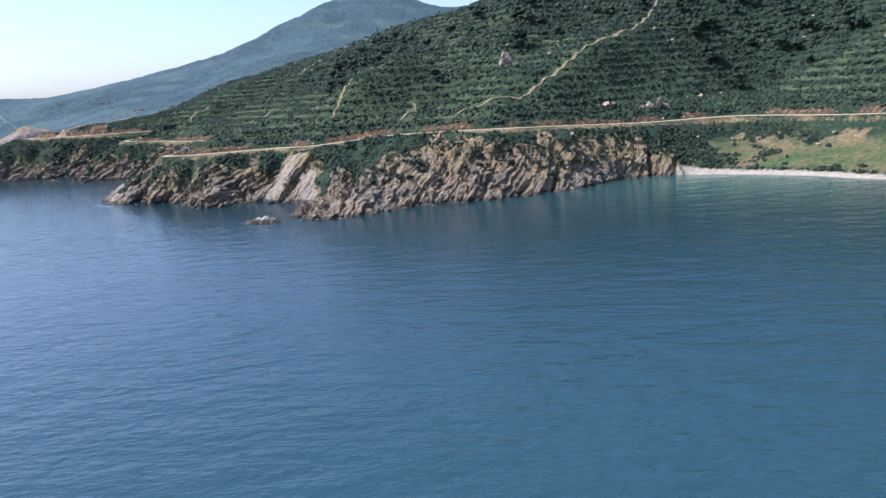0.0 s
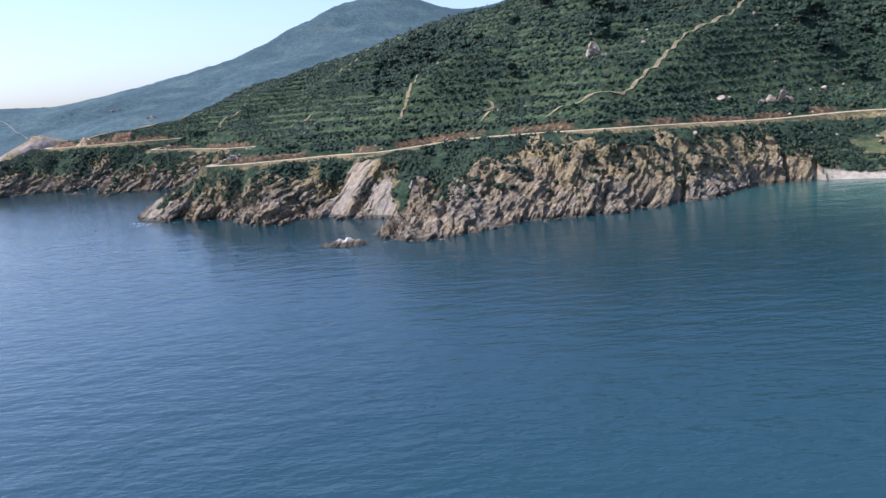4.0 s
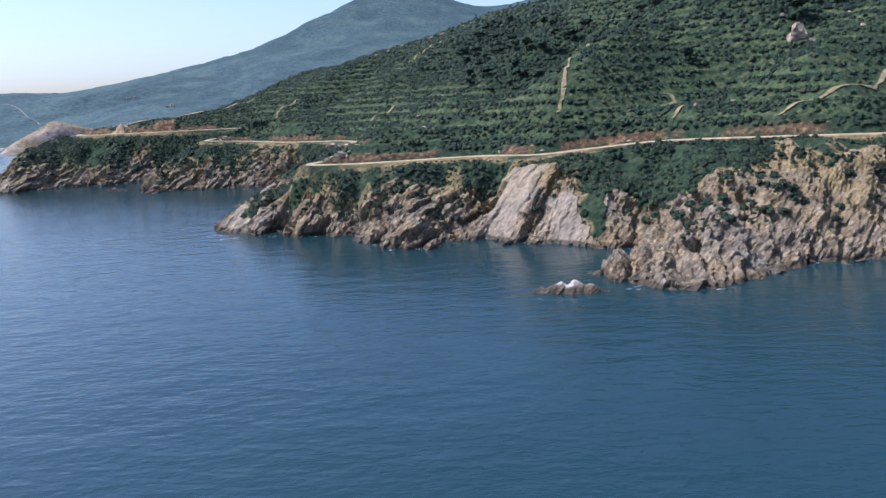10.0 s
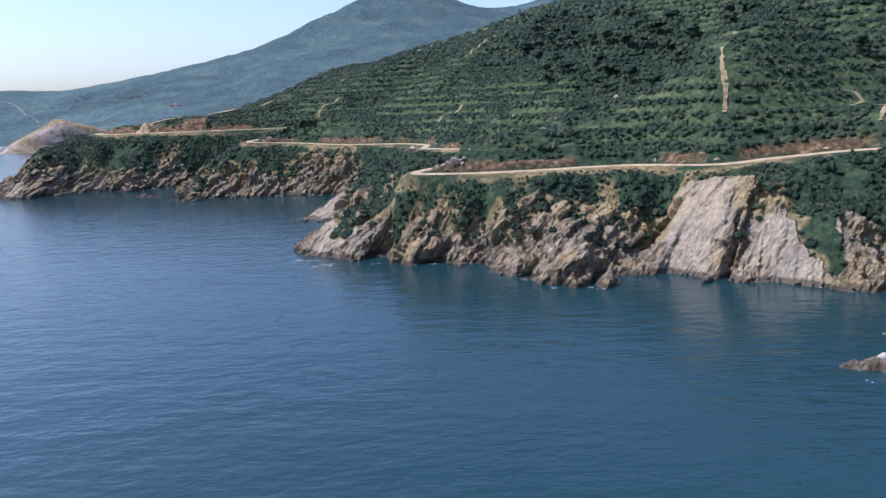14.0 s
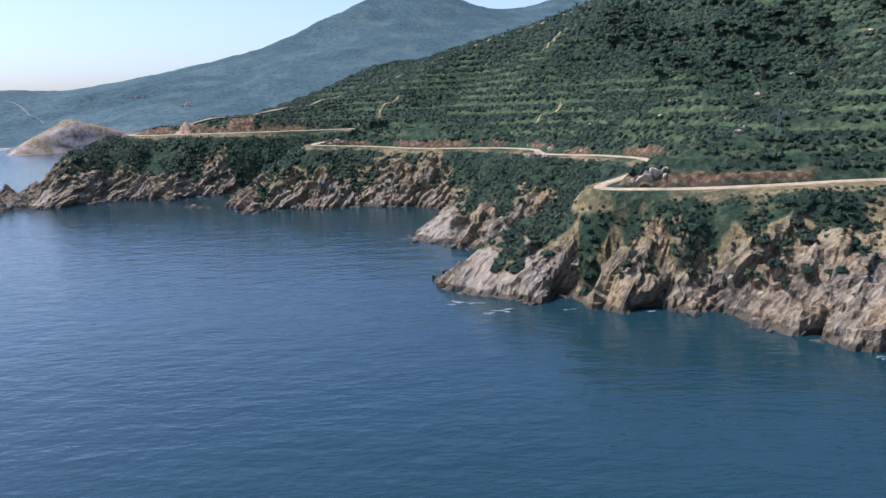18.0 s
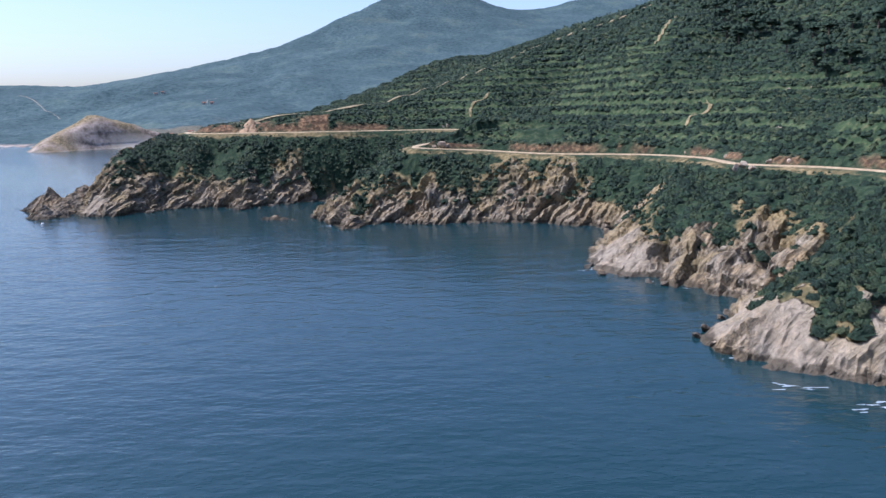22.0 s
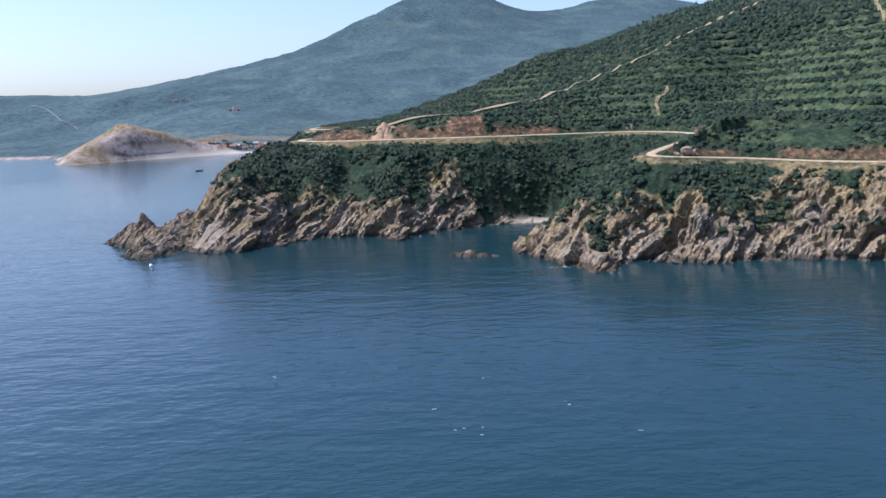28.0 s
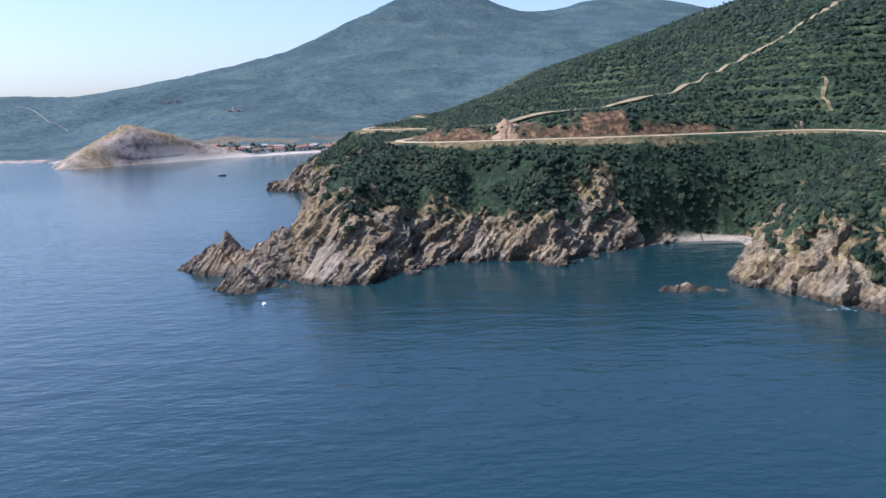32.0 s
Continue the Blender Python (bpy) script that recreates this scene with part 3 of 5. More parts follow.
def make_cliffs():
    """The shore below the road, in a finer sheet with the relief of the beds."""
    xs, ys = np.arange(-376, 94, 0.5), np.arange(222, 732, 0.5)
    x, y, faces = grid(xs, ys)
    gx, gy, _ = grid(np.arange(-382, 110, 6.0), np.arange(214, 742, 6.0))
    gdc, gdr, _ = survey(gx, gy)
    nx = len(np.arange(-382, 110, 6.0))
    idx = np.clip(np.round((y - 214) / 6).astype(int), 0, len(gx) // nx - 1) * nx + np.clip(np.round((x + 382) / 6).astype(int), 0, nx - 1)
    near = (gdc[idx] > -12) & (gdr[idx] < 4)
    keep = near[faces].all(1)
    used = np.unique(faces[keep])
    remap = np.zeros(len(x), np.int64)
    remap[used] = np.arange(len(used))
    faces = remap[faces[keep]]
    x, y = x[used], y[used]
    dc, dr, zr = survey(x, y)
    z = height(x, y, dc, dr, zr)
    m, u = masks(x, y, dc, dr)
    h = 0.8
    zx = height(x + h, y, *survey(x + h, y)) - z
    zy = height(x, y + h, *survey(x, y + h)) - z
    nrm = np.stack([-zx / h, -zy / h, np.ones_like(z)], 1)
    nrm[:, :2] = np.clip(nrm[:, :2], -2.0, 2.0)
    nrm /= np.linalg.norm(nrm, axis=1)[:, None]
    p = np.stack([x, y, z], 1)
    shore = step(-3, 1.0, dc) * step(-3.5, -7, dr)
    off = strata(p) * m["rock"] * shore * (1 - m["sand"]) * (1 - 0.72 * m["pale"])
    off = off + (fbm(x / 2.4, y / 2.4, 3, 71) - 0.5) * 0.9 * shore * (1 - m["sand"]) * (1 - 0.6 * m["pale"])
    p = p + nrm * off[:, None]
    keep = ((dc > -9) & (dr < -3.4))[faces].all(1)
    used = np.unique(faces[keep])
    remap = np.zeros(len(x), np.int64)
    remap[used] = np.arange(len(used))
    me = mesh_from("cliff", p[used], remap[faces[keep]], GROUND, False, {k: v[used] for k, v in m.items()})
    tagged(new("cliff", me), "brown and grey layered sea cliff with tilted slabs and scrub", "cliff", kind="structure")


def make_sea():
    def axis(a, b, fine):
        steps = np.cumsum(fine * 1.25 ** np.arange(1, 25))
        return np.unique(np.r_[a - steps[::-1], np.arange(a, b, fine), b + steps])

    x, y, faces = grid(axis(-430, 330, 6.0), axis(-150, 760, 6.0))
    x, y = np.clip(x, -4800, 4800), np.clip(y, -4800, 4800)
    dc, _, _ = survey(x, y)
    bay = np.exp(-(((x - 95) / 60) ** 2 + ((y - 245) / 45) ** 2))
    shallow = np.clip(0.06 * np.exp(np.minimum(dc, 0) / 9.0) + 0.85 * bay, 0, 1)
    lee = 0.5 * step(-210, -30, dc) + 0.22 * step(470, 620, y) * step(-300, -345, x)
    # how far the painted dimming reaches out from the cliffs, sparing the bay
    inshore_dim = 0.7 * step(-190, -50, dc) * (1 - bay) * step(700, 560, y)
    me = mesh_from("sea", np.stack([x, y, x * 0], 1), faces, WATER, True, dict(shallow=shallow, lee=np.clip(lee, 0, 0.8), inshore_dim=inshore_dim))
    tagged(new("water", me), "calm deep blue sea with small wind ripples", "sea", kind="structure")


def drape(name, line, width, mat, lift, label, category):
    """A strip laid on the land along a line."""
    line = np.asarray(line)
    d = np.gradient(line[:, :2], axis=0)
    s = np.stack([-d[:, 1], d[:, 0]], 1) / np.hypot(*d.T)[:, None]
    across = np.linspace(-0.5, 0.5, 7)
    wide = width * (0.85 + 0.4 * fbm(np.arange(len(line)) / 5.0, np.arange(len(line)) * 0.0, 3, 17))
    if line.shape[1] == 2:
        line = line + s * ((fbm(np.arange(len(line)) / 6.0, np.arange(len(line)) * 0.0, 3, 18) - 0.5) * 0.7)[:, None]
        wide = width * (0.15 + 1.7 * fbm(np.arange(len(line)) / 2.0, np.arange(len(line)) * 0.0, 3, 17))
    pts = line[:, None, :2] + s[:, None] * across[None, :, None] * wide[:, None, None]
    x, y = pts[..., 0].ravel(), pts[..., 1].ravel()
    if line.shape[1] > 2:
        rut = np.array([-0.45, 0.08, -0.03, 0.04, -0.03, 0.08, -0.45])
        z = (line[:, 2][:, None] + rut[None] + lift).ravel()
    else:
        dc, dr, zr = survey(x, y)
        z = height(x, y, dc, dr, zr) + lift
    n = len(line)
    i = (np.arange(n - 1)[:, None] * 7 + np.arange(6)[None]).ravel()
    me = mesh_from(name, np.stack([x, y, z], 1), np.stack([i, i + 1, i + 8, i + 7], 1), mat, True)
    return tagged(new(name, me), label, category, kind="structure")


make_land()
make_cliffs()
make_sea()
drape("road", curve(road_east + road_mid + road_west + road_cape, 8), 2.7, DIRT, 0.05, "pale dusty dirt road cut along the hillside", "dirt road")

FIREBREAKS = [
    [(6, 290), (18, 292), (32, 296)],
    [(32, 296), (46, 312), (58, 327), (70, 340), (80, 350), (94, 366), (106, 383), (116, 402)],
    [(-43, 319), (-40, 326), (-37, 337), (-34, 346), (-33, 354)],
    [(-92, 546), (-89, 551), (-81, 570), (-74, 588), (-66, 606)],
    [(-262, 537), (-228, 541), (-198, 561), (-175, 585), (-140, 612), (-100, 655), (-59, 703), (-20, 752)],
    [(-167, 534), (-166, 541), (-160, 551), (-158, 557)],
    [(-14, 308), (-9, 315), (-13, 321), (-8, 326), (-10, 331)],
    [(-108, 453), (-104, 458), (-98, 461), (-97, 468)],
]
for k, line in enumerate(FIREBREAKS):
    drape("track", curve(line, 10), 2.0 if k == 4 else 1.0, SANDY if k in (1, 4) else TRACK, 0.55 if k == 4 else 0.3, "narrow pale track climbing the scrub hillside", "track")


# ---- far land ----
far_coast = curve([(-2600, 1400), (-1500, 1250), (-1000, 1170), (-800, 1120), (-699, 1124), (-630, 1080), (-585, 985), (-556, 949), (-535, 960), (-513, 981), (-470, 1012), (-420, 1042), (-374, 1059), (-320, 1075), (-200, 1070), (900, 1060)], 4)
far_ring = np.vstack([far_coast, [(900, 1060), (1700, 1060), (1700, 4000), (-2600, 4000), (-2600, 1400)]])
ridge = curve([(-2500, 2440, 120), (-1780, 2404, 126), (-1370, 2404, 120), (-1180, 2366, 110), (-1040, 2302, 118), (-900, 2268, 134), (-728, 2263, 164), (-595, 2316, 199), (-516, 2394, 238), (-448, 2473, 284), (-388, 2550, 315), (-335, 2624, 348), (-260, 2720, 378), (-128, 2820, 392), (-41, 2858, 368), (20, 2880, 348), (74, 2899, 338), (127, 2919, 340), (192, 2941, 346), (293, 2958, 372), (450, 2975, 372), (606, 2993, 357), (758, 3011, 331), (1000, 3040, 340), (1600, 3120, 400)], 3)


def far_survey(x, y):
    dc, _ = nearest(x, y, far_coast)
    return np.where(inside(x, y, far_ring), dc, -dc)


def far_height(x, y, dc):
    """The land round the far bay: a bare hill at its cape, and the mountain's ridge behind."""
    wx, wy = x + (fbm(x / 110, y / 110, 3, 94) - 0.5) * 30, y + (fbm(x / 110, y / 110, 3, 95) - 0.5) * 30
    dr, zr = nearest(wx, wy, ridge)
    top, total = np.zeros_like(x), np.zeros_like(x)
    for qx, qy, qz in ridge:
        w = ((wx - qx) ** 2 + (wy - qy) ** 2 + 900.0) ** -2.0
        top, total = top + w * qz, total + w
    zr = zr + (top / total - zr) * step(30, 260, dr)
    u = np.clip(dc, 0, None) / (np.clip(dc, 0, None) + dr + 1e-6)
    behind = wy > np.interp(wx, ridge[:, 0], ridge[:, 1])
    z = np.where(behind, zr - 0.3 * dr, zr * (0.25 * u + 0.75 * u**1.7))
    z = z + (fbm(x / 190, y / 190, 4, 91) - 0.5) * 110 * u * (1 - u) * 2 + (fbm(x / 18, y / 18, 3, 92) - 0.5) * 5 * step(0, 60, dc)
    side_x = np.where(x < -527, (x + 527) / 60, (x + 527) / 120)
    hill = 29 * np.clip(1.04 - np.sqrt(side_x**2 + ((y - 1005) / np.where(y < 1005, 66, 70)) ** 2 + 0.006), 0, None) ** 1.05 * (0.8 + 0.4 * fbm(x / 14, y / 14, 4, 96))
    flat = np.exp(-(((x + 400) / 75) ** 2) - ((y - 1085) / 45) ** 2)
    z = z * (1 - 0.6 * flat)
    return np.where(dc > 0, z + hill * step(0, 14, dc) + np.minimum(dc, 3) * 0.4, np.maximum(dc * 0.5, -6)), hill


def make_far_land():
    x, y, faces = grid(np.r_[np.arange(-2500, -900, 16.0), np.arange(-900, 0, 8.0), np.arange(0, 1500, 16.0)], np.r_[np.arange(930, 1300, 6.0), np.arange(1300, 3300, 16.0)])
    dc = far_survey(x, y)
    z, hill = far_height(x, y, dc)
    keep = (dc[faces] > -30).any(1)
    used = np.unique(faces[keep])
    remap = np.zeros(len(x), np.int64)
    remap[used] = np.arange(len(used))
    tan = np.clip(hill / 5, 0, 1) * step(0.25, 0.5, fbm(x / 40, y / 40, 3, 97) + 0.25)
    fields = np.exp(-(((x + 430) / 130) ** 2) - ((y - 1150) / 60) ** 2) * step(0.4, 0.55, fbm(x / 30, y / 30, 3, 98))
    tan = np.maximum(tan, 0.7 * fields)
    sand = step(6, 4, dc) * step(-510, -490, x) * step(-300, -330, x)
    bluff = step(26, 10, dc) * (1 - sand) * step(0.35, 0.55, fbm(x / 16, y / 16, 3, 99))
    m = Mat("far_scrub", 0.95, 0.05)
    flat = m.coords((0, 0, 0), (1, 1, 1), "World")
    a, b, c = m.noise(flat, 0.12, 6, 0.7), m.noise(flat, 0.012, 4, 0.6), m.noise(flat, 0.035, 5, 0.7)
    # bluish, paler tones: aerial haze painted into the slopes' base colour
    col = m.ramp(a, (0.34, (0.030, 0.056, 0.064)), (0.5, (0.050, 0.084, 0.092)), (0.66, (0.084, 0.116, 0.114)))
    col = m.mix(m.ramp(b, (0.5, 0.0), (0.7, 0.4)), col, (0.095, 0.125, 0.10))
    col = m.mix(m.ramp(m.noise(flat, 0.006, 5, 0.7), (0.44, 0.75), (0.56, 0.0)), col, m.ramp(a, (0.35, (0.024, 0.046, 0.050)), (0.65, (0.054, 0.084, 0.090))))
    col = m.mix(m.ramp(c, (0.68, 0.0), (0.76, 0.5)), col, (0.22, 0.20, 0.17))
    dry = m.ramp(m.noise(flat, 0.3, 6, 0.75), (0.34, (0.070, 0.062, 0.036)), (0.5, (0.15, 0.120, 0.070)), (0.66, (0.28, 0.22, 0.14)))
    col = m.mix(m.attr("tan"), col, dry)
    col = m.mix(m.attr("bluff"), col, m.ramp(a, (0.35, (0.10, 0.08, 0.065)), (0.7, (0.46, 0.39, 0.33))))
    col = m.mix(m.attr("sand"), col, (0.40, 0.36, 0.30))
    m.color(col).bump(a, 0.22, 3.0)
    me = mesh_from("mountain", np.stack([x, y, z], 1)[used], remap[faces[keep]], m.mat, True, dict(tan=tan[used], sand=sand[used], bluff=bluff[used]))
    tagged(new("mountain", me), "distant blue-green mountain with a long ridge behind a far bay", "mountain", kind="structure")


make_far_land()


# ---- plants ----
def dome(seed, rings=3, loose=12):
    """One shrub: a ragged dome of facets with loose sprays on it, about one metre in radius."""
    r = np.random.RandomState(seed)
    v, f = [], []
    n = 7
    for k in range(rings):
        a = k / rings * math.pi / 2
        for j in range(n):
            b = 2 * math.pi * (j + 0.5 * (k % 2)) / n
            q = 1 + r.uniform(-0.32, 0.28)
            v.append((math.cos(a) * math.cos(b) * q, math.cos(a) * math.sin(b) * q, math.sin(a) * q * r.uniform(0.8, 1.15)))
    v.append((r.uniform(-0.2, 0.2), r.uniform(-0.2, 0.2), r.uniform(0.85, 1.1)))
    for k in range(rings - 1):
        for j in range(n):
            a, b = k * n + j, k * n + (j + 1) % n
            c, d = a + n, b + n
            f += [(a, b, c), (b, d, c)] if k % 2 == 0 else [(a, b, d), (a, d, c)]
    for j in range(n):
        f.append(((rings - 1) * n + j, (rings - 1) * n + (j + 1) % n, rings * n))
    for _ in range(loose):
        d = r.normal(size=3)
        d[2] = abs(d[2]) * 0.8 + 0.1
        d /= np.linalg.norm(d)
        c = d * r.uniform(0.8, 1.15)
        s = len(v)
        for _ in range(3):
            v.append(tuple(c + r.normal(size=3) * 0.24))
        f.append((s, s + 1, s + 2))
    return np.array(v), np.array(f)


def plant_many(name, x, y, z, size, tall, mat, label, category, loose=12, rings=3, seed=0):
    """Many shrubs in one mesh."""
    r = np.random.RandomState(seed)
    kinds = [dome(seed * 50 + k, rings, loose) for k in range(7)]
    pick = r.randint(0, 7, len(x))
    verts, faces, base = [], [], 0
    for k, (v, f) in enumerate(kinds):
        i = np.nonzero(pick == k)[0]
        a = r.uniform(0, 6.28, len(i))
        c, s = np.cos(a)[:, None], np.sin(a)[:, None]
        w = size[i][:, None]
        p = np.stack([(v[None, :, 0] * c - v[None, :, 1] * s) * w + x[i][:, None], (v[None, :, 0] * s + v[None, :, 1] * c) * w + y[i][:, None],
                      v[None, :, 2] * (size[i] * tall[i])[:, None] + z[i][:, None]], -1)
        verts.append(p.reshape(-1, 3))
        faces.append((f[None] + (base + np.arange(len(i)) * len(v))[:, None, None]).reshape(-1, 3))
        base += len(i) * len(v)
    me = mesh_from(name, np.vstack(verts), np.vstack(faces), mat, False)
    return tagged(new(name, me), label, category, kind="stuff")


track_lines = [curve(line, 3) for line in FIREBREAKS]


def seen_side(x, y):
    """The stretch of hillside that lies towards the water the walk passes over."""
    return (x < 60 + 0.62 * y) & (x > -1.05 * y + 130)


coarse_x, coarse_y = np.arange(-400, 460, 8.0), np.arange(180, 1000, 8.0)
coarse = survey(*grid(coarse_x, coarse_y)[:2])


def spread(x0, x1, y0, y1, gap, seed, low=-80, high=450):
    """Scattered places on land, low to high metres inland of the road."""
    r = np.random.RandomState(seed)
    x, y, _ = grid(np.arange(x0, x1, gap), np.arange(y0, y1, gap))
    x, y = x + r.uniform(-0.5, 0.5, len(x)) * gap, y + r.uniform(-0.5, 0.5, len(x)) * gap
    cell = np.clip(np.round((y - 180) / 8), 0, len(coarse_y) - 1).astype(int) * len(coarse_x) + np.clip(np.round((x + 400) / 8), 0, len(coarse_x) - 1).astype(int)
    ok = (coarse[0][cell] > -8) & (coarse[1][cell] > low - 8) & (coarse[1][cell] < high + 8) & seen_side(x, y)
    x, y = x[ok], y[ok]
    dc, dr, zr = survey(x, y)
    return x, y, dc, dr, zr, r


def off_tracks(x, y, room):
    ok = np.ones(len(x), bool)
    for line in track_lines:
        ok &= nearest(x, y, line)[0] > room
    return ok


def scrub_below():
    x, y, dc, dr, zr, r = spread(-368, 130, 228, 740, 1.0, 1, -80, -3)
    m, u = masks(x, y, dc, dr)
    cover = fbm(x / 6, y / 6, 3, 55)
    ok = (dc > 2) & (dr < -4.2) & (m["rock"] < 0.5) & (m["sand"] < 0.1) & ((m["meadow"] < 0.4) | (cover > 0.5)) & (cover > np.where(m["dry"] > 0.66, 0.44, 0.345) + 0.07 * step(-6.0, -4.4, dr)) & (r.rand(len(x)) < 0.92)
    tuck = np.exp(-((x + 113) ** 2 + (y - 337) ** 2) / 110) + np.exp(-((x + 186) ** 2 + (y - 483) ** 2) / 100)
    ok |= (tuck > 0.25) & (dr < -3.0)
    tuck = tuck[ok]
    x, y, dc, dr, zr = x[ok], y[ok], dc[ok], dr[ok], zr[ok]
    z = height(x, y, dc, dr, zr) - 0.25
    size = r.uniform(0.36, 0.8, len(x)) * step(-3, -9, dr) ** 0.5 * (1 + 0.45 * (noise2(x / 3.0, y / 3.0, 88) > 0.62))
    size = np.maximum(size, 0.4) * (1 + 0.6 * tuck)
    plant_many("slope_scrub", x, y, z, size, r.uniform(0.8, 1.35, len(x)), SCRUB, "dense dark green evergreen scrub on the slope below the road", "scrub", seed=1)


def scrub_terraces():
    for name, gap, d0, d1, lo, hi, loose, rings, seed in (("terrace_scrub", 1.42, 4.2, 75, 0.52, 0.98, 5, 3, 2), ("hill_scrub", 1.9, 75, 190, 0.8, 1.45, 8, 2, 3), ("far_scrub", 3.8, 190, 420, 1.6, 2.6, 5, 2, 4)):
        x, y, dc, dr, zr, r = spread(-330, 420, 200, 960, gap, seed, d0, d1)
        ok = (dr > d0) & (dr <= d1) & seen_side(x, y) & (dc > 2)
        ok &= off_tracks(x, y, 2.0)
        x, y, dc, dr, zr = x[ok], y[ok], dc[ok], dr[ok], zr[ok]
        z = height(x, y, dc, dr, zr)
        zu = height(x, y, dc, dr, zr, False)
        t = zu / 3.1 - np.floor(zu / 3.1)
        cover = fbm(x / 13, y / 13, 3, 77)
        ok = ((t > np.where(dr < 15, 0.1, bare_share(x, y, zu))) & (t < 0.985) & (cover > 0.22)) | (cover > 0.63) | (wildness(x, y) > 0.74)
        ok &= masks(x, y, dc, dr)[0]["soil"] < 0.45
        ok &= r.rand(len(x)) < 0.93
        x, y, z = x[ok], y[ok], z[ok]
        plant_many(name, x, y, z - 0.2, r.uniform(lo, hi, len(x)), r.uniform(0.8, 1.25, len(x)), SCRUB, "rows of dark green planted scrub along hillside terraces", "scrub", loose, rings, seed)


def scrub_on_cliffs():
    """Low tufts that dot the dry upper part of the cliffs."""
    x, y, dc, dr, zr, r = spread(-325, 92, 228, 560, 1.5, 7, -80, -4)
    m, u = masks(x, y, dc, dr)
    ok = (dc > 3) & (dr < -4.5) & (m["rock"] > 0.45) & (u > 0.2) & (m["pale"] < 0.25) & (m["sand"] < 0.1)
    ok &= fbm(x / 5, y / 5, 3, 58) + 0.35 * (u - 0.5) + 0.12 * r.rand(len(x)) > 0.56
    x, y, dc, dr, zr = x[ok], y[ok], dc[ok], dr[ok], zr[ok]
    z = height(x, y, dc, dr, zr) - 0.1
    plant_many("cliff_scrub", x, y, z, r.uniform(0.3, 0.75, len(x)), r.uniform(0.8, 1.2, len(x)), SCRUB, "small dark green tufts dotting the dry upper cliff", "scrub", seed=6)


scrub_below()
scrub_on_cliffs()
scrub_terraces()


def tree_kind(seed):
    """A round evergreen: tapered trunk with limbs, and a crown of many clumps."""
    r = np.random.RandomState(seed)
    bm = bmesh.new()
    bmesh.ops.create_cone(bm, segments=7, radius1=0.2, radius2=0.1, depth=2.2, matrix=Matrix.Translation((0, 0, 1.0)))
    for k in range(4):
        a = k * 1.6 + r.uniform(-0.4, 0.4)
        bmesh.ops.create_cone(bm, segments=5, radius1=0.09, radius2=0.03, depth=1.7, matrix=Matrix.Translation((0.45 * math.cos(a), 0.45 * math.sin(a), 2.3)) @ Euler((0, 0.7, a)).to_matrix().to_4x4())
    trunk = bm_mesh("trunk", bm, BARK)
    v, f, base = [], [], 0
    for k in range(17):
        d = r.normal(size=3)
        d /= np.linalg.norm(d)
        c = np.array([0, 0, 3.0]) + d * np.array([1.6, 1.6, 1.15]) * r.uniform(0.5, 1.0)
        dv, df = dome(seed * 90 + k, 3, 8)
        v.append(dv * r.uniform(0.6, 1.0) + c - (0, 0, 0.3))
        f.append(df + base)
        base += len(dv)
    crown = mesh_from("crown", np.vstack(v), np.vstack(f), TREE, False)
    return trunk, crown


def make_trees():
    kinds = [tree_kind(k) for k in range(5)]
    first = []
    for trunk, crown in kinds:
        ob = tagged(new("tree"), "round dark green evergreen tree on the scrub hillside", "tree", "trees on the hillside")
        part("trunk", trunk, ob)
        part("crown", crown, ob)
        first.append(ob)
    r = np.random.RandomState(5)
    x, y, dc, dr, zr, _ = spread(-60, 300, 330, 640, 6.0, 9)
    wild = wildness(x, y)
    ok = (dr > 25) & seen_side(x, y) & (wild > 0.66) & off_tracks(x, y, 4)
    z = height(x, y, dc, dr, zr)
    chosen = np.nonzero(ok)[0]
    chosen = r.permutation(chosen)[:290]
    for n, i in enumerate(chosen):
        m = Matrix.LocRotScale((x[i], y[i], z[i] - 0.3), Euler((0, 0, r.uniform(0, 6))), None)
        s = r.uniform(0.9, 1.9)
        if n < 5:
            first[n].matrix_basis = m @ Matrix.Diagonal((s, s, s, 1))
        else:
            ob = copy_thing(first[n % 5], m)
            ob.scale = (s, s, s * r.uniform(0.85, 1.1))


make_trees()


# ---- rocks ----
def rock_mesh(name, seed, size, mat, cuts=14, detail=2):
    """An angular block: a ball cut by many planes, then roughened."""
    r = np.random.RandomState(seed)
    bm = bmesh.new()
    bmesh.ops.create_icosphere(bm, subdivisions=detail, radius=1.0)
    p = np.array([v.co for v in bm.verts])
    for _ in range(cuts):
        n = r.normal(size=3)
        n /= np.linalg.norm(n)
        d = r.uniform(0.3, 0.72)
        over = np.clip(p @ n - d, 0, None)
        p = p - over[:, None] * n
    p = p * np.array(size) + r.normal(size=p.shape) * 0.055 * min(size)
    for v, q in zip(bm.verts, p):
        v.co = q
    return bm_mesh(name, bm, mat)


def land_z(x, y):
    x, y = np.array([float(x)]), np.array([float(y)])
    return float(height(x, y, *survey(x, y))[0])


def rock_group(name, at, pieces, label, category, mat, seed, piece="block", turn=0):
    """One outcrop of several blocks: each piece is its offset, its half-sizes and its tilt in degrees."""
    ob = tagged(new(name), label, category)
    ob.matrix_basis = pose(*at, 0, 0, turn)
    for k, (off, size, tilt) in enumerate(pieces):
        part(piece, rock_mesh(piece, seed * 40 + k, size, mat, 12, 3 if max(size) > 2 else 2), ob, "", pose(*off, *tilt))
    return ob


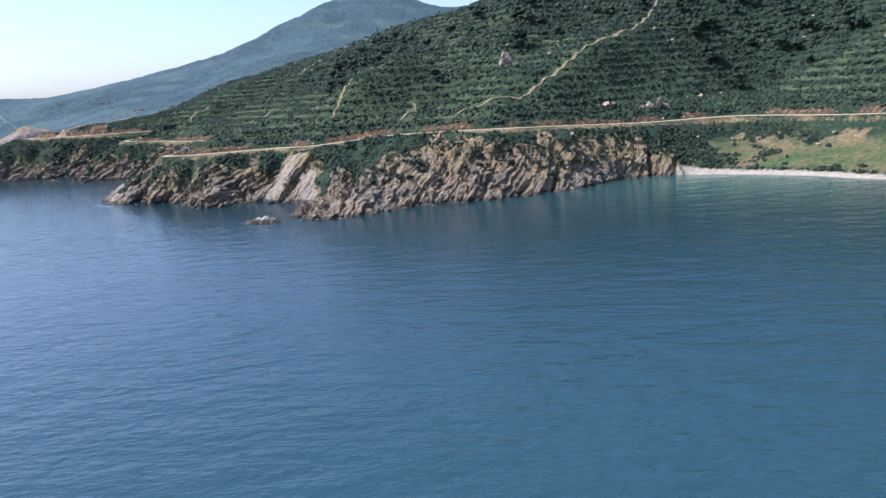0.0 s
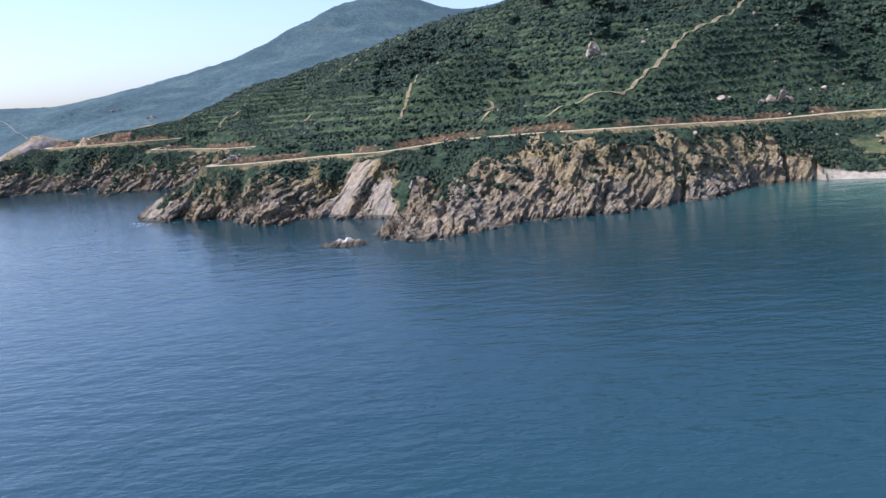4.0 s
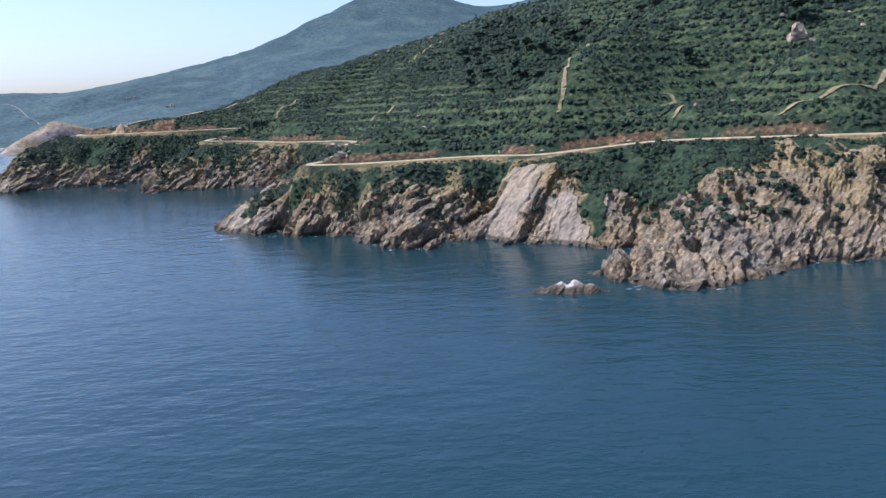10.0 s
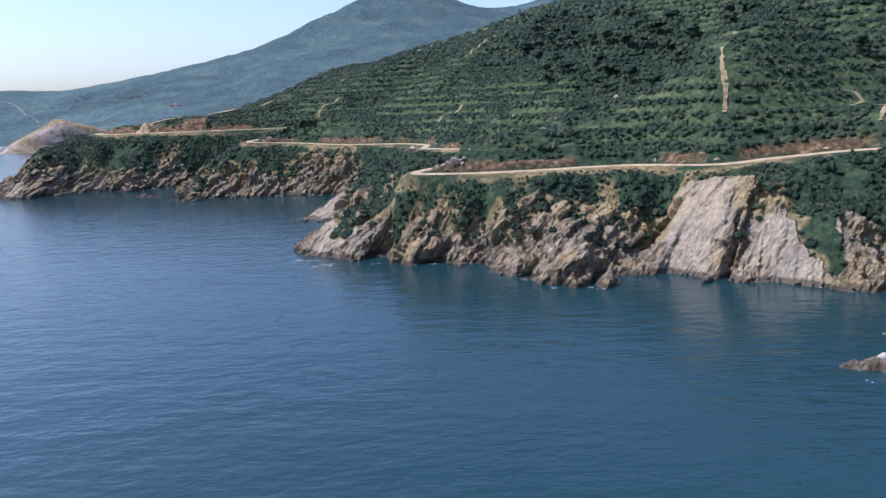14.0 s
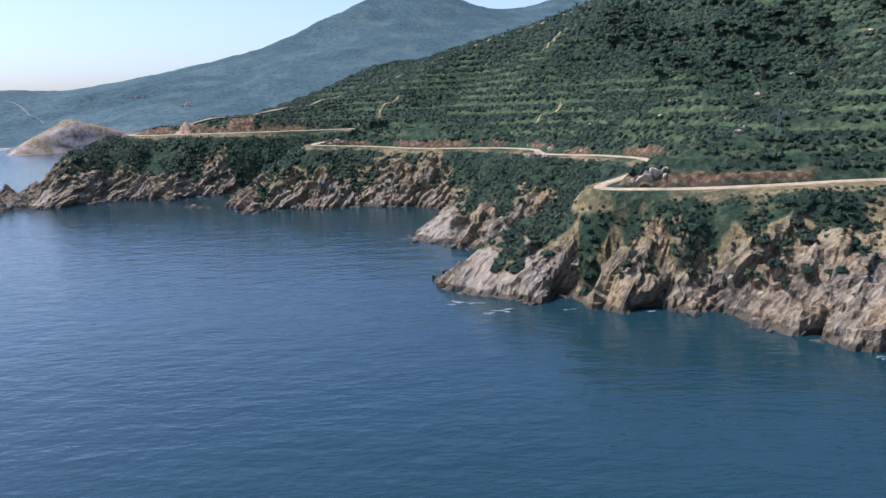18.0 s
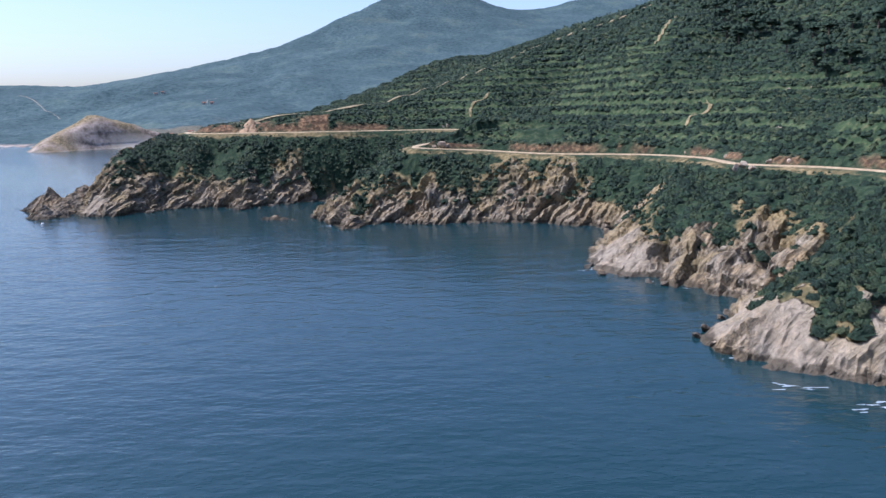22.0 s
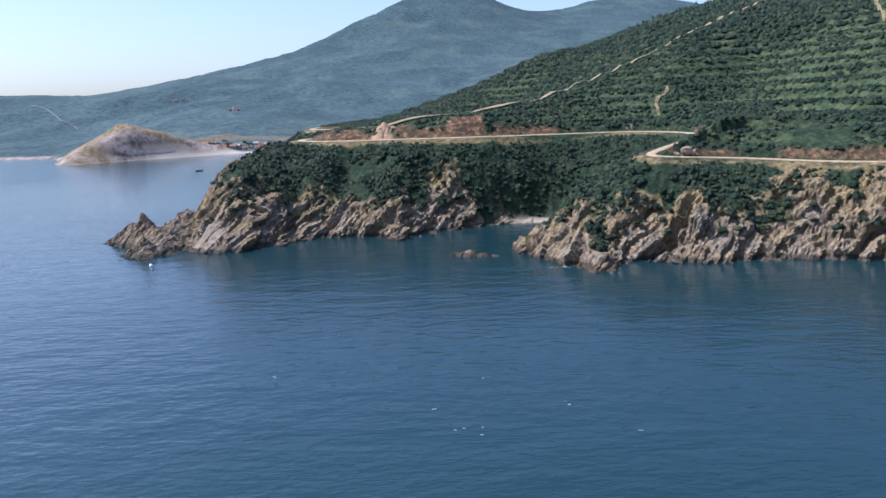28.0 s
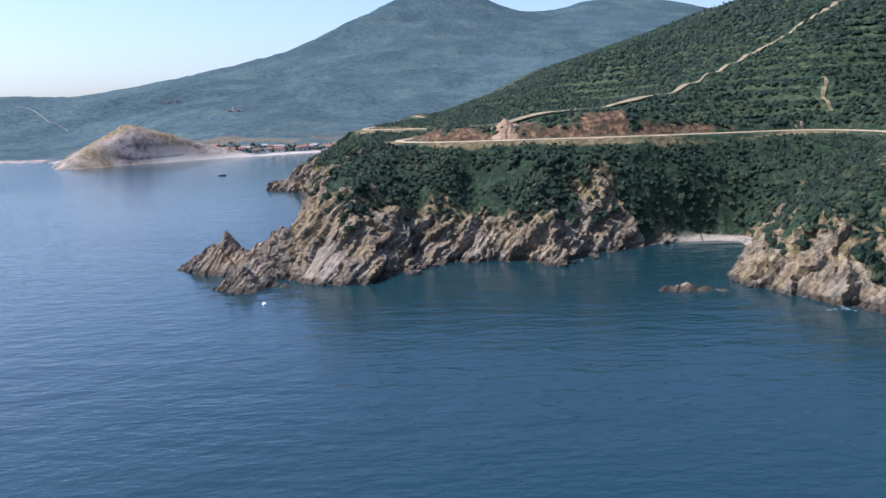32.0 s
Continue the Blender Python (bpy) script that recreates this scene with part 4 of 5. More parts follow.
rock_group("shore_rock", (-46.5, 242, 0), [((0, 0, 0), (2.2, 1.4, 1.1), (0, -14, 10)), ((2.6, 0.4, 0.0), (1.8, 1.3, 1.4), (0, -20, 0)), ((-2.2, 0.2, -0.1), (1.4, 0.9, 0.5), (0, 0, 0))],
           "low brown rock ledges off the tip of the cape", "sea rock", ROCK, 5, "ledge")
rock_group("rock_outcrop", (-103.0, 321.4, land_z(-103.0, 321.4) - 1.0), [((0, 0, 0.9), (1.5, 1.1, 2.3), (0, -40, 12)), ((-1.9, -0.3, 0.5), (1.4, 1.0, 1.7), (0, -46, 0)), ((1.7, 0.3, 0.9), (1.3, 1.0, 2.2), (5, -32, 10)), ((3.2, 0.6, 0.6), (1.2, 0.9, 1.8), (0, -28, 0)), ((-3.6, -0.5, 0.2), (1.3, 0.8, 1.0), (0, -30, 0)), ((0.8, -1.0, 0.2), (0.9, 0.6, 0.9), (0, -30, 30)), ((4.8, 0.8, 0.3), (1.1, 0.8, 1.3), (0, -20, 20)), ((-5.0, -0.6, 0.0), (0.9, 0.6, 0.6), (0, 0, 10))],
           "pale whitish rock outcrop beside the road bend", "rock outcrop", BLEACHED, 6, "block", 10)
rock_group("rock_outcrop", (33, 338, land_z(33, 338) + 0.6), [((0, 0, 2.4), (3.0, 2.2, 4.3), (0, -15, 0)), ((-2.8, 0.5, 0.9), (2.1, 1.6, 2.3), (0, 0, 30)), ((2.4, -0.6, 0.5), (2.0, 1.6, 2.4), (0, 10, 0))],
           "pinkish grey boulder outcrop standing out of the scrub", "rock outcrop", PALE, 7, "block")
rock_group("rock_outcrop", (87, 303.5, land_z(87, 303.5) + 0.6), [((0, 0, 1.6), (1.8, 1.4, 3.4), (0, 10, 0)), ((-3.6, 0, 0.9), (2.7, 1.6, 1.9), (0, -10, 0)), ((2.8, 0.3, 0.7), (2.2, 1.5, 1.6), (0, 15, 0)), ((-6.8, 0.5, 0.6), (2.0, 1.4, 1.5), (0, 0, 20))],
           "group of pale jagged rocks above the road", "rock outcrop", PALE, 8, "block")
rock_group("rock_outcrop", (66, 302, land_z(66, 302) + 0.4), [((0, 0, 0.3), (2.0, 1.2, 1.1), (0, -12, 0)), ((3.2, 0.4, 0.1), (1.4, 1.0, 0.9), (0, 0, 20)), ((-2.6, 0, 0), (1.2, 1.0, 0.8), (0, 0, 0))],
           "low pale rocks above the road", "rock outcrop", PALE, 9, "block")
rock_group("rock_outcrop", (-175.5, 532, 23.8), [((0, 0, 0.6), (0.9, 1.2, 2.4), (0, -50, 0)), ((-1.6, 0, 0.4), (0.9, 1.2, 2.0), (0, -48, 10)), ((1.8, 0.2, 0.5), (0.8, 1.2, 2.2), (0, -52, 0)), ((3.4, 0.3, 0.1), (0.9, 1.0, 1.5), (0, -40, 0))],
           "pale leaning rock slabs beside the road", "rock outcrop", PALE, 11, "slab")
rock_group("rock_outcrop", (-115.5, 388, 18.2), [((0, 0, 0.8), (1.6, 1.3, 1.7), (0, -20, 0)), ((-1.8, -0.4, 0.2), (1.3, 1.0, 1.1), (0, -25, 0)), ((1.8, 0.4, 0.2), (1.2, 1.0, 1.0), (0, 0, 0))],
           "pale pinkish rocks beside the dirt road", "rock outcrop", PALE, 12, "block")
rock_group("rock_outcrop", (-178.5, 470.5, 20.0), [((0, 0, 0.6), (1.7, 1.2, 1.3), (0, -15, 0)), ((1.8, 0.8, 0.3), (1.5, 1.1, 1.0), (0, 0, 0)), ((-2.0, -0.2, 0.1), (1.3, 1.0, 0.8), (0, 0, 0))],
           "pale broken rocks beside the road bend", "rock outcrop", PALE, 13, "block")


def knoll(name, peaks, room, base, label, category, mat, relief=1.0, whitened=99.0, seed=0, gap=0.35):
    """A rock that stands by itself: the upper hull of sloping peaks (x, y, height, slope across, slope along), with the relief of the beds."""
    px, py = [p[0] for p in peaks], [p[1] for p in peaks]
    x, y, faces = grid(np.arange(min(px) - room, max(px) + room, gap), np.arange(min(py) - room, max(py) + room, gap))
    z = np.full(len(x), -2.0)
    for cx, cy, top, sx, sy in peaks:
        z = np.maximum(z, top - np.sqrt((sx * (x - cx)) ** 2 + (sy * (y - cy)) ** 2 + 0.02))
    z = z + (fbm(x / 2.2, y / 2.2, 3, 300 + seed) - 0.5) * 1.6 * relief
    p = np.stack([x, y, z + base], 1)
    off = strata(p * 1.6) * 0.42 * relief
    p = p + np.array((-0.35, -0.25, 0.9)) * off[:, None]
    keep = (z[faces] > -1.6).any(1)
    used = np.unique(faces[keep])
    remap = np.zeros(len(x), np.int64)
    remap[used] = np.arange(len(used))
    n = len(used)
    pale = step(whitened, whitened + 0.7, z + (fbm(x / 1.5, y / 1.5, 2, 310) - 0.5) * 1.2)[used]
    flags = dict(rock=np.ones(n), pale=1.6 * pale, meadow=np.zeros(n), sand=np.zeros(n), soil=np.zeros(n), dry=np.zeros(n), riser=np.zeros(n))
    me = mesh_from(name, p[used], remap[faces[keep]], mat, False, flags)
    return tagged(new(name, me), label, category)


knoll("islet", [(-53.6, 230.0, 2.2, 0.55, 1.0), (-55.6, 230.6, 1.9, 0.5, 1.0), (-51.0, 229.4, 1.5, 0.45, 1.0), (-59.0, 231.0, 0.9, 0.45, 1.0), (-48.6, 228.8, 0.8, 0.5, 1.0)], 6, 0.0, "low jagged rock islet with a whitened top in open water", "rock islet", GROUND, 0.4, 0.9, 1, 0.25)
knoll("reef", [(-230.0, 461.3, 1.7, 0.6, 0.9), (-227.0, 460.6, 1.2, 0.5, 0.9), (-233.0, 461.8, 1.2, 0.6, 1.0), (-224.4, 459.6, 0.5, 0.5, 0.8)], 5, 0.0, "small low brown reef rock awash in the cove", "reef", GROUND, 0.5, 99, 2, 0.25)
knoll("sea_pinnacle", [(-319.0, 502.0, 8.3, 1.25, 1.0), (-322.5, 503.0, 5.6, 0.9, 0.9), (-326.5, 504.3, 3.2, 0.65, 0.9), (-315.0, 499.0, 5.6, 1.0, 0.9), (-311.5, 495.0, 5.2, 1.0, 0.8), (-308.0, 490.0, 4.5, 0.9, 0.8), (-317.0, 496.5, 3.0, 0.8, 0.8), (-310.5, 500.5, 6.6, 0.9, 0.8), (-306.5, 502.0, 9.6, 1.0, 0.7)], 8, 0.0, "dark jagged sea stack of steeply tilted rock slabs", "sea stack", GROUND, 1.0, 99, 3, 0.3)
knoll("shore_rock", [(-310.5, 480.5, 4.6, 1.1, 1.0), (-313.5, 480.8, 2.6, 0.8, 0.9), (-307.0, 481.5, 2.4, 0.9, 0.9), (-303.0, 480.0, 1.2, 0.9, 0.9)], 5, 0.0, "dark wedge of tilted slabs standing in shallow water", "sea rock", GROUND, 0.9, 99, 4, 0.3)
knoll("earth_mound", [(-253.0, 534.0, 5.4, 0.85, 0.9), (-250.5, 534.5, 4.4, 0.7, 0.9), (-256.0, 534.6, 3.6, 0.7, 0.9), (-246.0, 535.0, 3.4, 0.5, 0.9)], 7, 24.6, "orange earth and rock knob in the road cutting", "earth mound", EARTH, 0.28, 99, 5, 0.4)


def shrub_kind(seed):
    r = np.random.RandomState(seed)
    bm = bmesh.new()
    for k in range(4):
        a = k * 1.6 + r.uniform(-0.3, 0.3)
        bmesh.ops.create_cone(bm, segments=5, radius1=0.05, radius2=0.02, depth=0.9, matrix=Matrix.Translation((0.15 * math.cos(a), 0.15 * math.sin(a), 0.3)) @ Euler((0, 0.45, a)).to_matrix().to_4x4())
    stem = bm_mesh("stem", bm, BARK)
    v, f, base = [], [], 0
    for k in range(7):
        c = np.array([r.uniform(-0.6, 0.6), r.uniform(-0.6, 0.6), r.uniform(0.15, 0.6)])
        dv, df = dome(seed * 70 + k, 3, 10)
        v.append(dv * r.uniform(0.4, 0.62) + c)
        f.append(df + base)
        base += len(dv)
    return stem, mesh_from("foliage", np.vstack(v), np.vstack(f), SCRUB, False)


def make_shrubs():
    """Single shrubs that grow out of the rock of the cliffs."""
    r = np.random.RandomState(61)
    x, y, dc, dr, zr, _ = spread(-325, 60, 228, 560, 3.0, 62, -80, -4)
    m, u = masks(x, y, dc, dr)
    ok = (dc > 4) & (dr < -5) & (m["rock"] > 0.6) & (u > 0.2) & (m["pale"] < 0.3) & (m["sand"] < 0.1)
    chosen = r.permutation(np.nonzero(ok)[0])[:280]
    z = height(x, y, dc, dr, zr)
    first = []
    for k in range(5):
        ob = tagged(new("shrub"), "single dark green shrub growing from the bare cliff", "shrub", "shrubs on the cliffs")
        stem, leaves = shrub_kind(k + 3)
        part("stem", stem, ob)
        part("foliage", leaves, ob)
        first.append(ob)
    for n, i in enumerate(chosen):
        q = r.uniform(0.55, 1.35)
        at = Matrix.LocRotScale((x[i], y[i], z[i] - 0.15), Euler((0, 0, r.uniform(0, 6))), None)
        ob = first[n] if n < 5 else copy_thing(first[n % 5], at)
        ob.matrix_basis = at @ Matrix.Diagonal((q, q, q * r.uniform(0.8, 1.2), 1))


make_shrubs()


def place_rocks():
    """Boulders along the water's edge, along the road cutting and on the open hillside."""
    r = np.random.RandomState(11)
    kinds = [rock_mesh("boulder", 900 + k, (1.25, 0.75, 0.6), ROCK, 9) for k in range(7)]
    pale = [rock_mesh("boulder", 950 + k, (1.0, 0.8, 0.8), PALE) for k in range(5)]
    step_len = np.hypot(*np.diff(coast, axis=0).T)
    along = np.r_[0, np.cumsum(step_len)]
    for s in np.arange(0, along[-1], 3.1):
        x, y = np.interp(s, along, coast[:, 0]), np.interp(s, along, coast[:, 1])
        if x > 66 or y > 560 or x < -312 or noise2(np.array([s / 14.0]), np.array([0.5]), 3)[0] < 0.42 or math.hypot(x + 206, y - 505) < 13:
            continue
        ob = new("boulder", kinds[r.randint(7)])
        q = r.uniform(0.4, 1.6) ** 1.4
        ob.matrix_basis = pose(x + r.uniform(-1.5, 1.5), y + r.uniform(-1.5, 1.5), r.uniform(-0.25, 0.35), r.uniform(-30, 30), r.uniform(-40, 20), r.uniform(0, 360)) @ Matrix.Diagonal((q, q, q, 1))
        tagged(ob, "weathered brown boulder at the water's edge", "boulder", "boulders along the shore")
    d = np.gradient(road[:, :2], axis=0)
    for k in range(0, len(road) - 60):
        if r.rand() < 0.45 or fbm(np.array([k / 9.0]), np.array([0.5]), 2, 3)[0] < 0.45:
            continue
        n = np.array([-d[k, 1], d[k, 0]]) / np.hypot(*d[k])
        x, y = road[k, :2] + n * r.uniform(-4.6, -3.4) * 1
        a = np.array([x]), np.array([y])
        if survey(*a)[1][0] < 2.5:
            x, y = road[k, :2] - n * r.uniform(-4.6, -3.4)
        ob = new("boulder", pale[r.randint(5)])
        q = r.uniform(0.35, 1.1)
        ob.matrix_basis = pose(x, y, road[k, 2] + q * 0.45, r.uniform(-30, 30), r.uniform(-40, 20), r.uniform(0, 360)) @ Matrix.Diagonal((q, q, q * 1.2, 1))
        tagged(ob, "pale broken rock in the road cutting", "boulder", "rocks along the road cutting")
    x, y, dc, dr, zr, _ = spread(-120, 180, 250, 480, 11, 23)
    ok = np.nonzero(((dr > 10) & (dr < 120) | (dr < -8) & (x > 10) & (dc > 6)) & (fbm(x / 25, y / 25, 3, 29) > 0.56) & seen_side(x, y))[0]
    z = height(x, y, dc, dr, zr)
    for i in r.permutation(ok)[:60]:
        ob = new("boulder", pale[r.randint(5)])
        q = r.uniform(0.5, 1.4)
        ob.matrix_basis = pose(x[i], y[i], z[i] + q * 0.4, r.uniform(-30, 30), r.uniform(-30, 30), r.uniform(0, 360)) @ Matrix.Diagonal((q, q, q * 1.2, 1))
        tagged(ob, "pale grey boulder among the hillside scrub", "boulder", "boulders on the hillside")


place_rocks()


# ---- the village on the far bay ----
PLASTER = make_plain("plaster", (0.36, 0.33, 0.29), (0.66, 0.62, 0.57), 0.1)
TILES = make_plain("roof_tiles", (0.12, 0.065, 0.045), (0.26, 0.14, 0.095), 1.5)
SLATE = make_plain("grey_roofing", (0.16, 0.15, 0.15), (0.34, 0.33, 0.32), 1.5)
GLASS = make_plain("dark_glass", (0.02, 0.025, 0.03), (0.05, 0.06, 0.07), 2.0, 0.15, 0.0, 0.5)
TIMBER = make_plain("painted_timber", (0.12, 0.08, 0.05), (0.26, 0.18, 0.12), 2.0)


def box(bm, size, at, turn=0.0):
    bmesh.ops.create_cube(bm, size=1.0, matrix=Matrix.Translation(at) @ Matrix.Rotation(turn, 4, "Z") @ Matrix.Diagonal((*size, 1)))


def house(x, y, z, w, d, h, turn, tiled, k):
    ob = tagged(new("house"), "small pale house with a %s roof by the far beach" % ("red tiled" if tiled else "grey"), "house", "houses of the far village")
    ob.matrix_basis = pose(x, y, z, 0, 0, turn)
    bm = bmesh.new()
    box(bm, (w, d, h + 1.5), (0, 0, h / 2 - 0.75))
    part("wall", bm_mesh("wall", bm, PLASTER), ob)
    bm = bmesh.new()
    o, t = 0.45, 0.32 * d
    ends = []
    for e in (-w / 2 - o, w / 2 + o):
        ends.append([bm.verts.new((e, -d / 2 - o, h)), bm.verts.new((e, 0, h + t)), bm.verts.new((e, d / 2 + o, h)), bm.verts.new((e, d / 2 + o, h - 0.18)), bm.verts.new((e, -d / 2 - o, h - 0.18))])
    a, b = ends
    for i in range(5):
        bm.faces.new((a[i], a[(i + 1) % 5], b[(i + 1) % 5], b[i]))
    bm.faces.new(a[::-1]), bm.faces.new(b)
    part("roof", bm_mesh("roof", bm, TILES if tiled else SLATE), ob)
    for j in range(max(2, int(w // 2.6))):
        bm = bmesh.new()
        box(bm, (1.0, 0.12, 1.2), (-w / 2 + (j + 0.5) * w / max(2, int(w // 2.6)), -d / 2 - 0.04, h * 0.55))
        part("window", bm_mesh("window", bm, GLASS), ob)
    bm = bmesh.new()
    box(bm, (1.0, 0.1, 2.0), (w * 0.08, -d / 2 - 0.05, 1.0))
    part("door", bm_mesh("door", bm, TIMBER), ob)


def far_z(x, y):
    x, y = np.array([float(x)]), np.array([float(y)])
    return float(far_height(x, y, far_survey(x, y))[0][0])


def make_village():
    r = np.random.RandomState(31)
    for k in range(44):
        s = r.rand()
        x, y = -470 + 170 * s + r.uniform(-4, 4), 1040 + 52 * s + r.uniform(6, 34) * (1 if k % 3 else 2.0)
        house(x, y, far_z(x, y), r.uniform(5, 9.5), r.uniform(4, 6), r.uniform(2.4, 4.2), r.uniform(-35, 20), k % 4 != 0, k)
    for x, y in ((-692, 1641), (-681, 1648), (-534, 1404), (-524, 1410), (-520, 1120), (-470, 1130)):
        house(x, y, far_z(x, y), 5, 3.6, 2.4, 12, True, 0)
    n = 420
    x = r.uniform(-500, -250, n)
    y = 1045 + (x + 470) * 0.3 + r.uniform(2, 75, n)
    z = far_height(x, y, far_survey(x, y))[0]
    ok = far_survey(x, y) > 12
    plant_many("village_trees", x[ok], y[ok], z[ok] - 0.2, r.uniform(0.9, 2.2, ok.sum()), r.uniform(0.9, 1.4, ok.sum()), TREE, "scattered dark green trees between the village houses", "trees", 6, 3, 41)


make_village()

# ---- small things ----
STEEL = make_plain("galvanised_steel", (0.14, 0.15, 0.155), (0.22, 0.23, 0.235), 2.0, 0.5)
HULL = make_plain("dark_boat_paint", (0.03, 0.04, 0.05), (0.08, 0.09, 0.10), 2.0, 0.5)
FLOAT = make_plain("white_float", (0.68, 0.67, 0.64), (0.80, 0.79, 0.76), 3.0, 0.5)


def pylon(x, y, tall=5.5):
    ob = tagged(new("utility_pole"), "slim grey lattice utility pole standing in the scrub", "utility pole")
    ob.matrix_basis = pose(x, y, land_z(x, y) - 0.3)
    for sx in (-1, 1):
        for sy in (-1, 1):
            bm = bmesh.new()
            a, b = Vector((0.4 * sx, 0.4 * sy, 0)), Vector((0.1 * sx, 0.1 * sy, tall))
            m = Matrix.Translation((a + b) / 2) @ (b - a).to_track_quat("Z", "Y").to_matrix().to_4x4()
            bmesh.ops.create_cone(bm, segments=6, radius1=0.03, radius2=0.025, depth=(b - a).length, matrix=m)
            part("leg", bm_mesh("leg", bm, STEEL), ob)
    for k in range(6):
        h = 0.5 + k * 0.8
        w = 0.4 - 0.3 * h / tall
        bm = bmesh.new()
        for turn in (0, 90, 180, 270):
            c, s = math.cos(radians(turn)), math.sin(radians(turn))
            box(bm, (2 * w, 0.05, 0.05), (w * s, -w * c, h), radians(turn))
        part("brace", bm_mesh("brace", bm, STEEL), ob)
    for h in (tall - 0.4, tall - 1.5):
        bm = bmesh.new()
        box(bm, (1.3, 0.09, 0.09), (0, 0, h))
        part("crossarm", bm_mesh("crossarm", bm, STEEL), ob)


pylon(-78, 330)


def boat(x, y, turn):
    ob = tagged(new("rowing_boat"), "small dark open boat moored in the far bay", "boat")
    ob.matrix_basis = pose(x, y, 0, 0, 0, turn)
    bm = bmesh.new()
    rows = []
    for k in range(9):
        t = k / 8 * 2 - 1
        w = 0.85 * (1 - max(0, t) ** 2.2) * (1 - 0.25 * max(0, -t)) + 0.04
        rise = 0.55 + 0.25 * max(0, t) ** 2
        rows.append([bm.verts.new((t * 2.3, sx * w * q, zz)) for sx, q, zz in ((-1, 1, rise), (-1, 0.75, 0.1), (0, 0, -0.2), (1, 0.75, 0.1), (1, 1, rise))])
    for a, b in zip(rows, rows[1:]):
        for i in range(4):
            bm.faces.new((a[i], a[i + 1], b[i + 1], b[i]))
    bm.faces.new(rows[0])
    bmesh.ops.solidify(bm, geom=bm.faces[:], thickness=0.06)
    part("hull", bm_mesh("hull", bm, HULL), ob)
    for k in (-0.9, 0.4):
        bm = bmesh.new()
        box(bm, (0.25, 1.35, 0.05), (k, 0, 0.38))
        part("seat", bm_mesh("seat", bm, TIMBER), ob)


boat(-396, 800, 25)


def buoy(x, y):
    ob = tagged(new("buoy"), "small white mooring buoy floating off the cape", "buoy")
    ob.matrix_basis = pose(x, y, 0.05)
    bm = bmesh.new()
    bmesh.ops.create_uvsphere(bm, u_segments=14, v_segments=9, radius=0.45, matrix=Matrix.Diagonal((1, 1, 0.8, 1)))
    part("float", bm_mesh("float", bm, FLOAT, True), ob)
    bm = bmesh.new()
    bmesh.ops.create_cone(bm, segments=8, radius1=0.06, radius2=0.05, depth=0.5, matrix=Matrix.Translation((0, 0, 0.5)))
    part("stem", bm_mesh("stem", bm, STEEL), ob)


buoy(-304, 466)


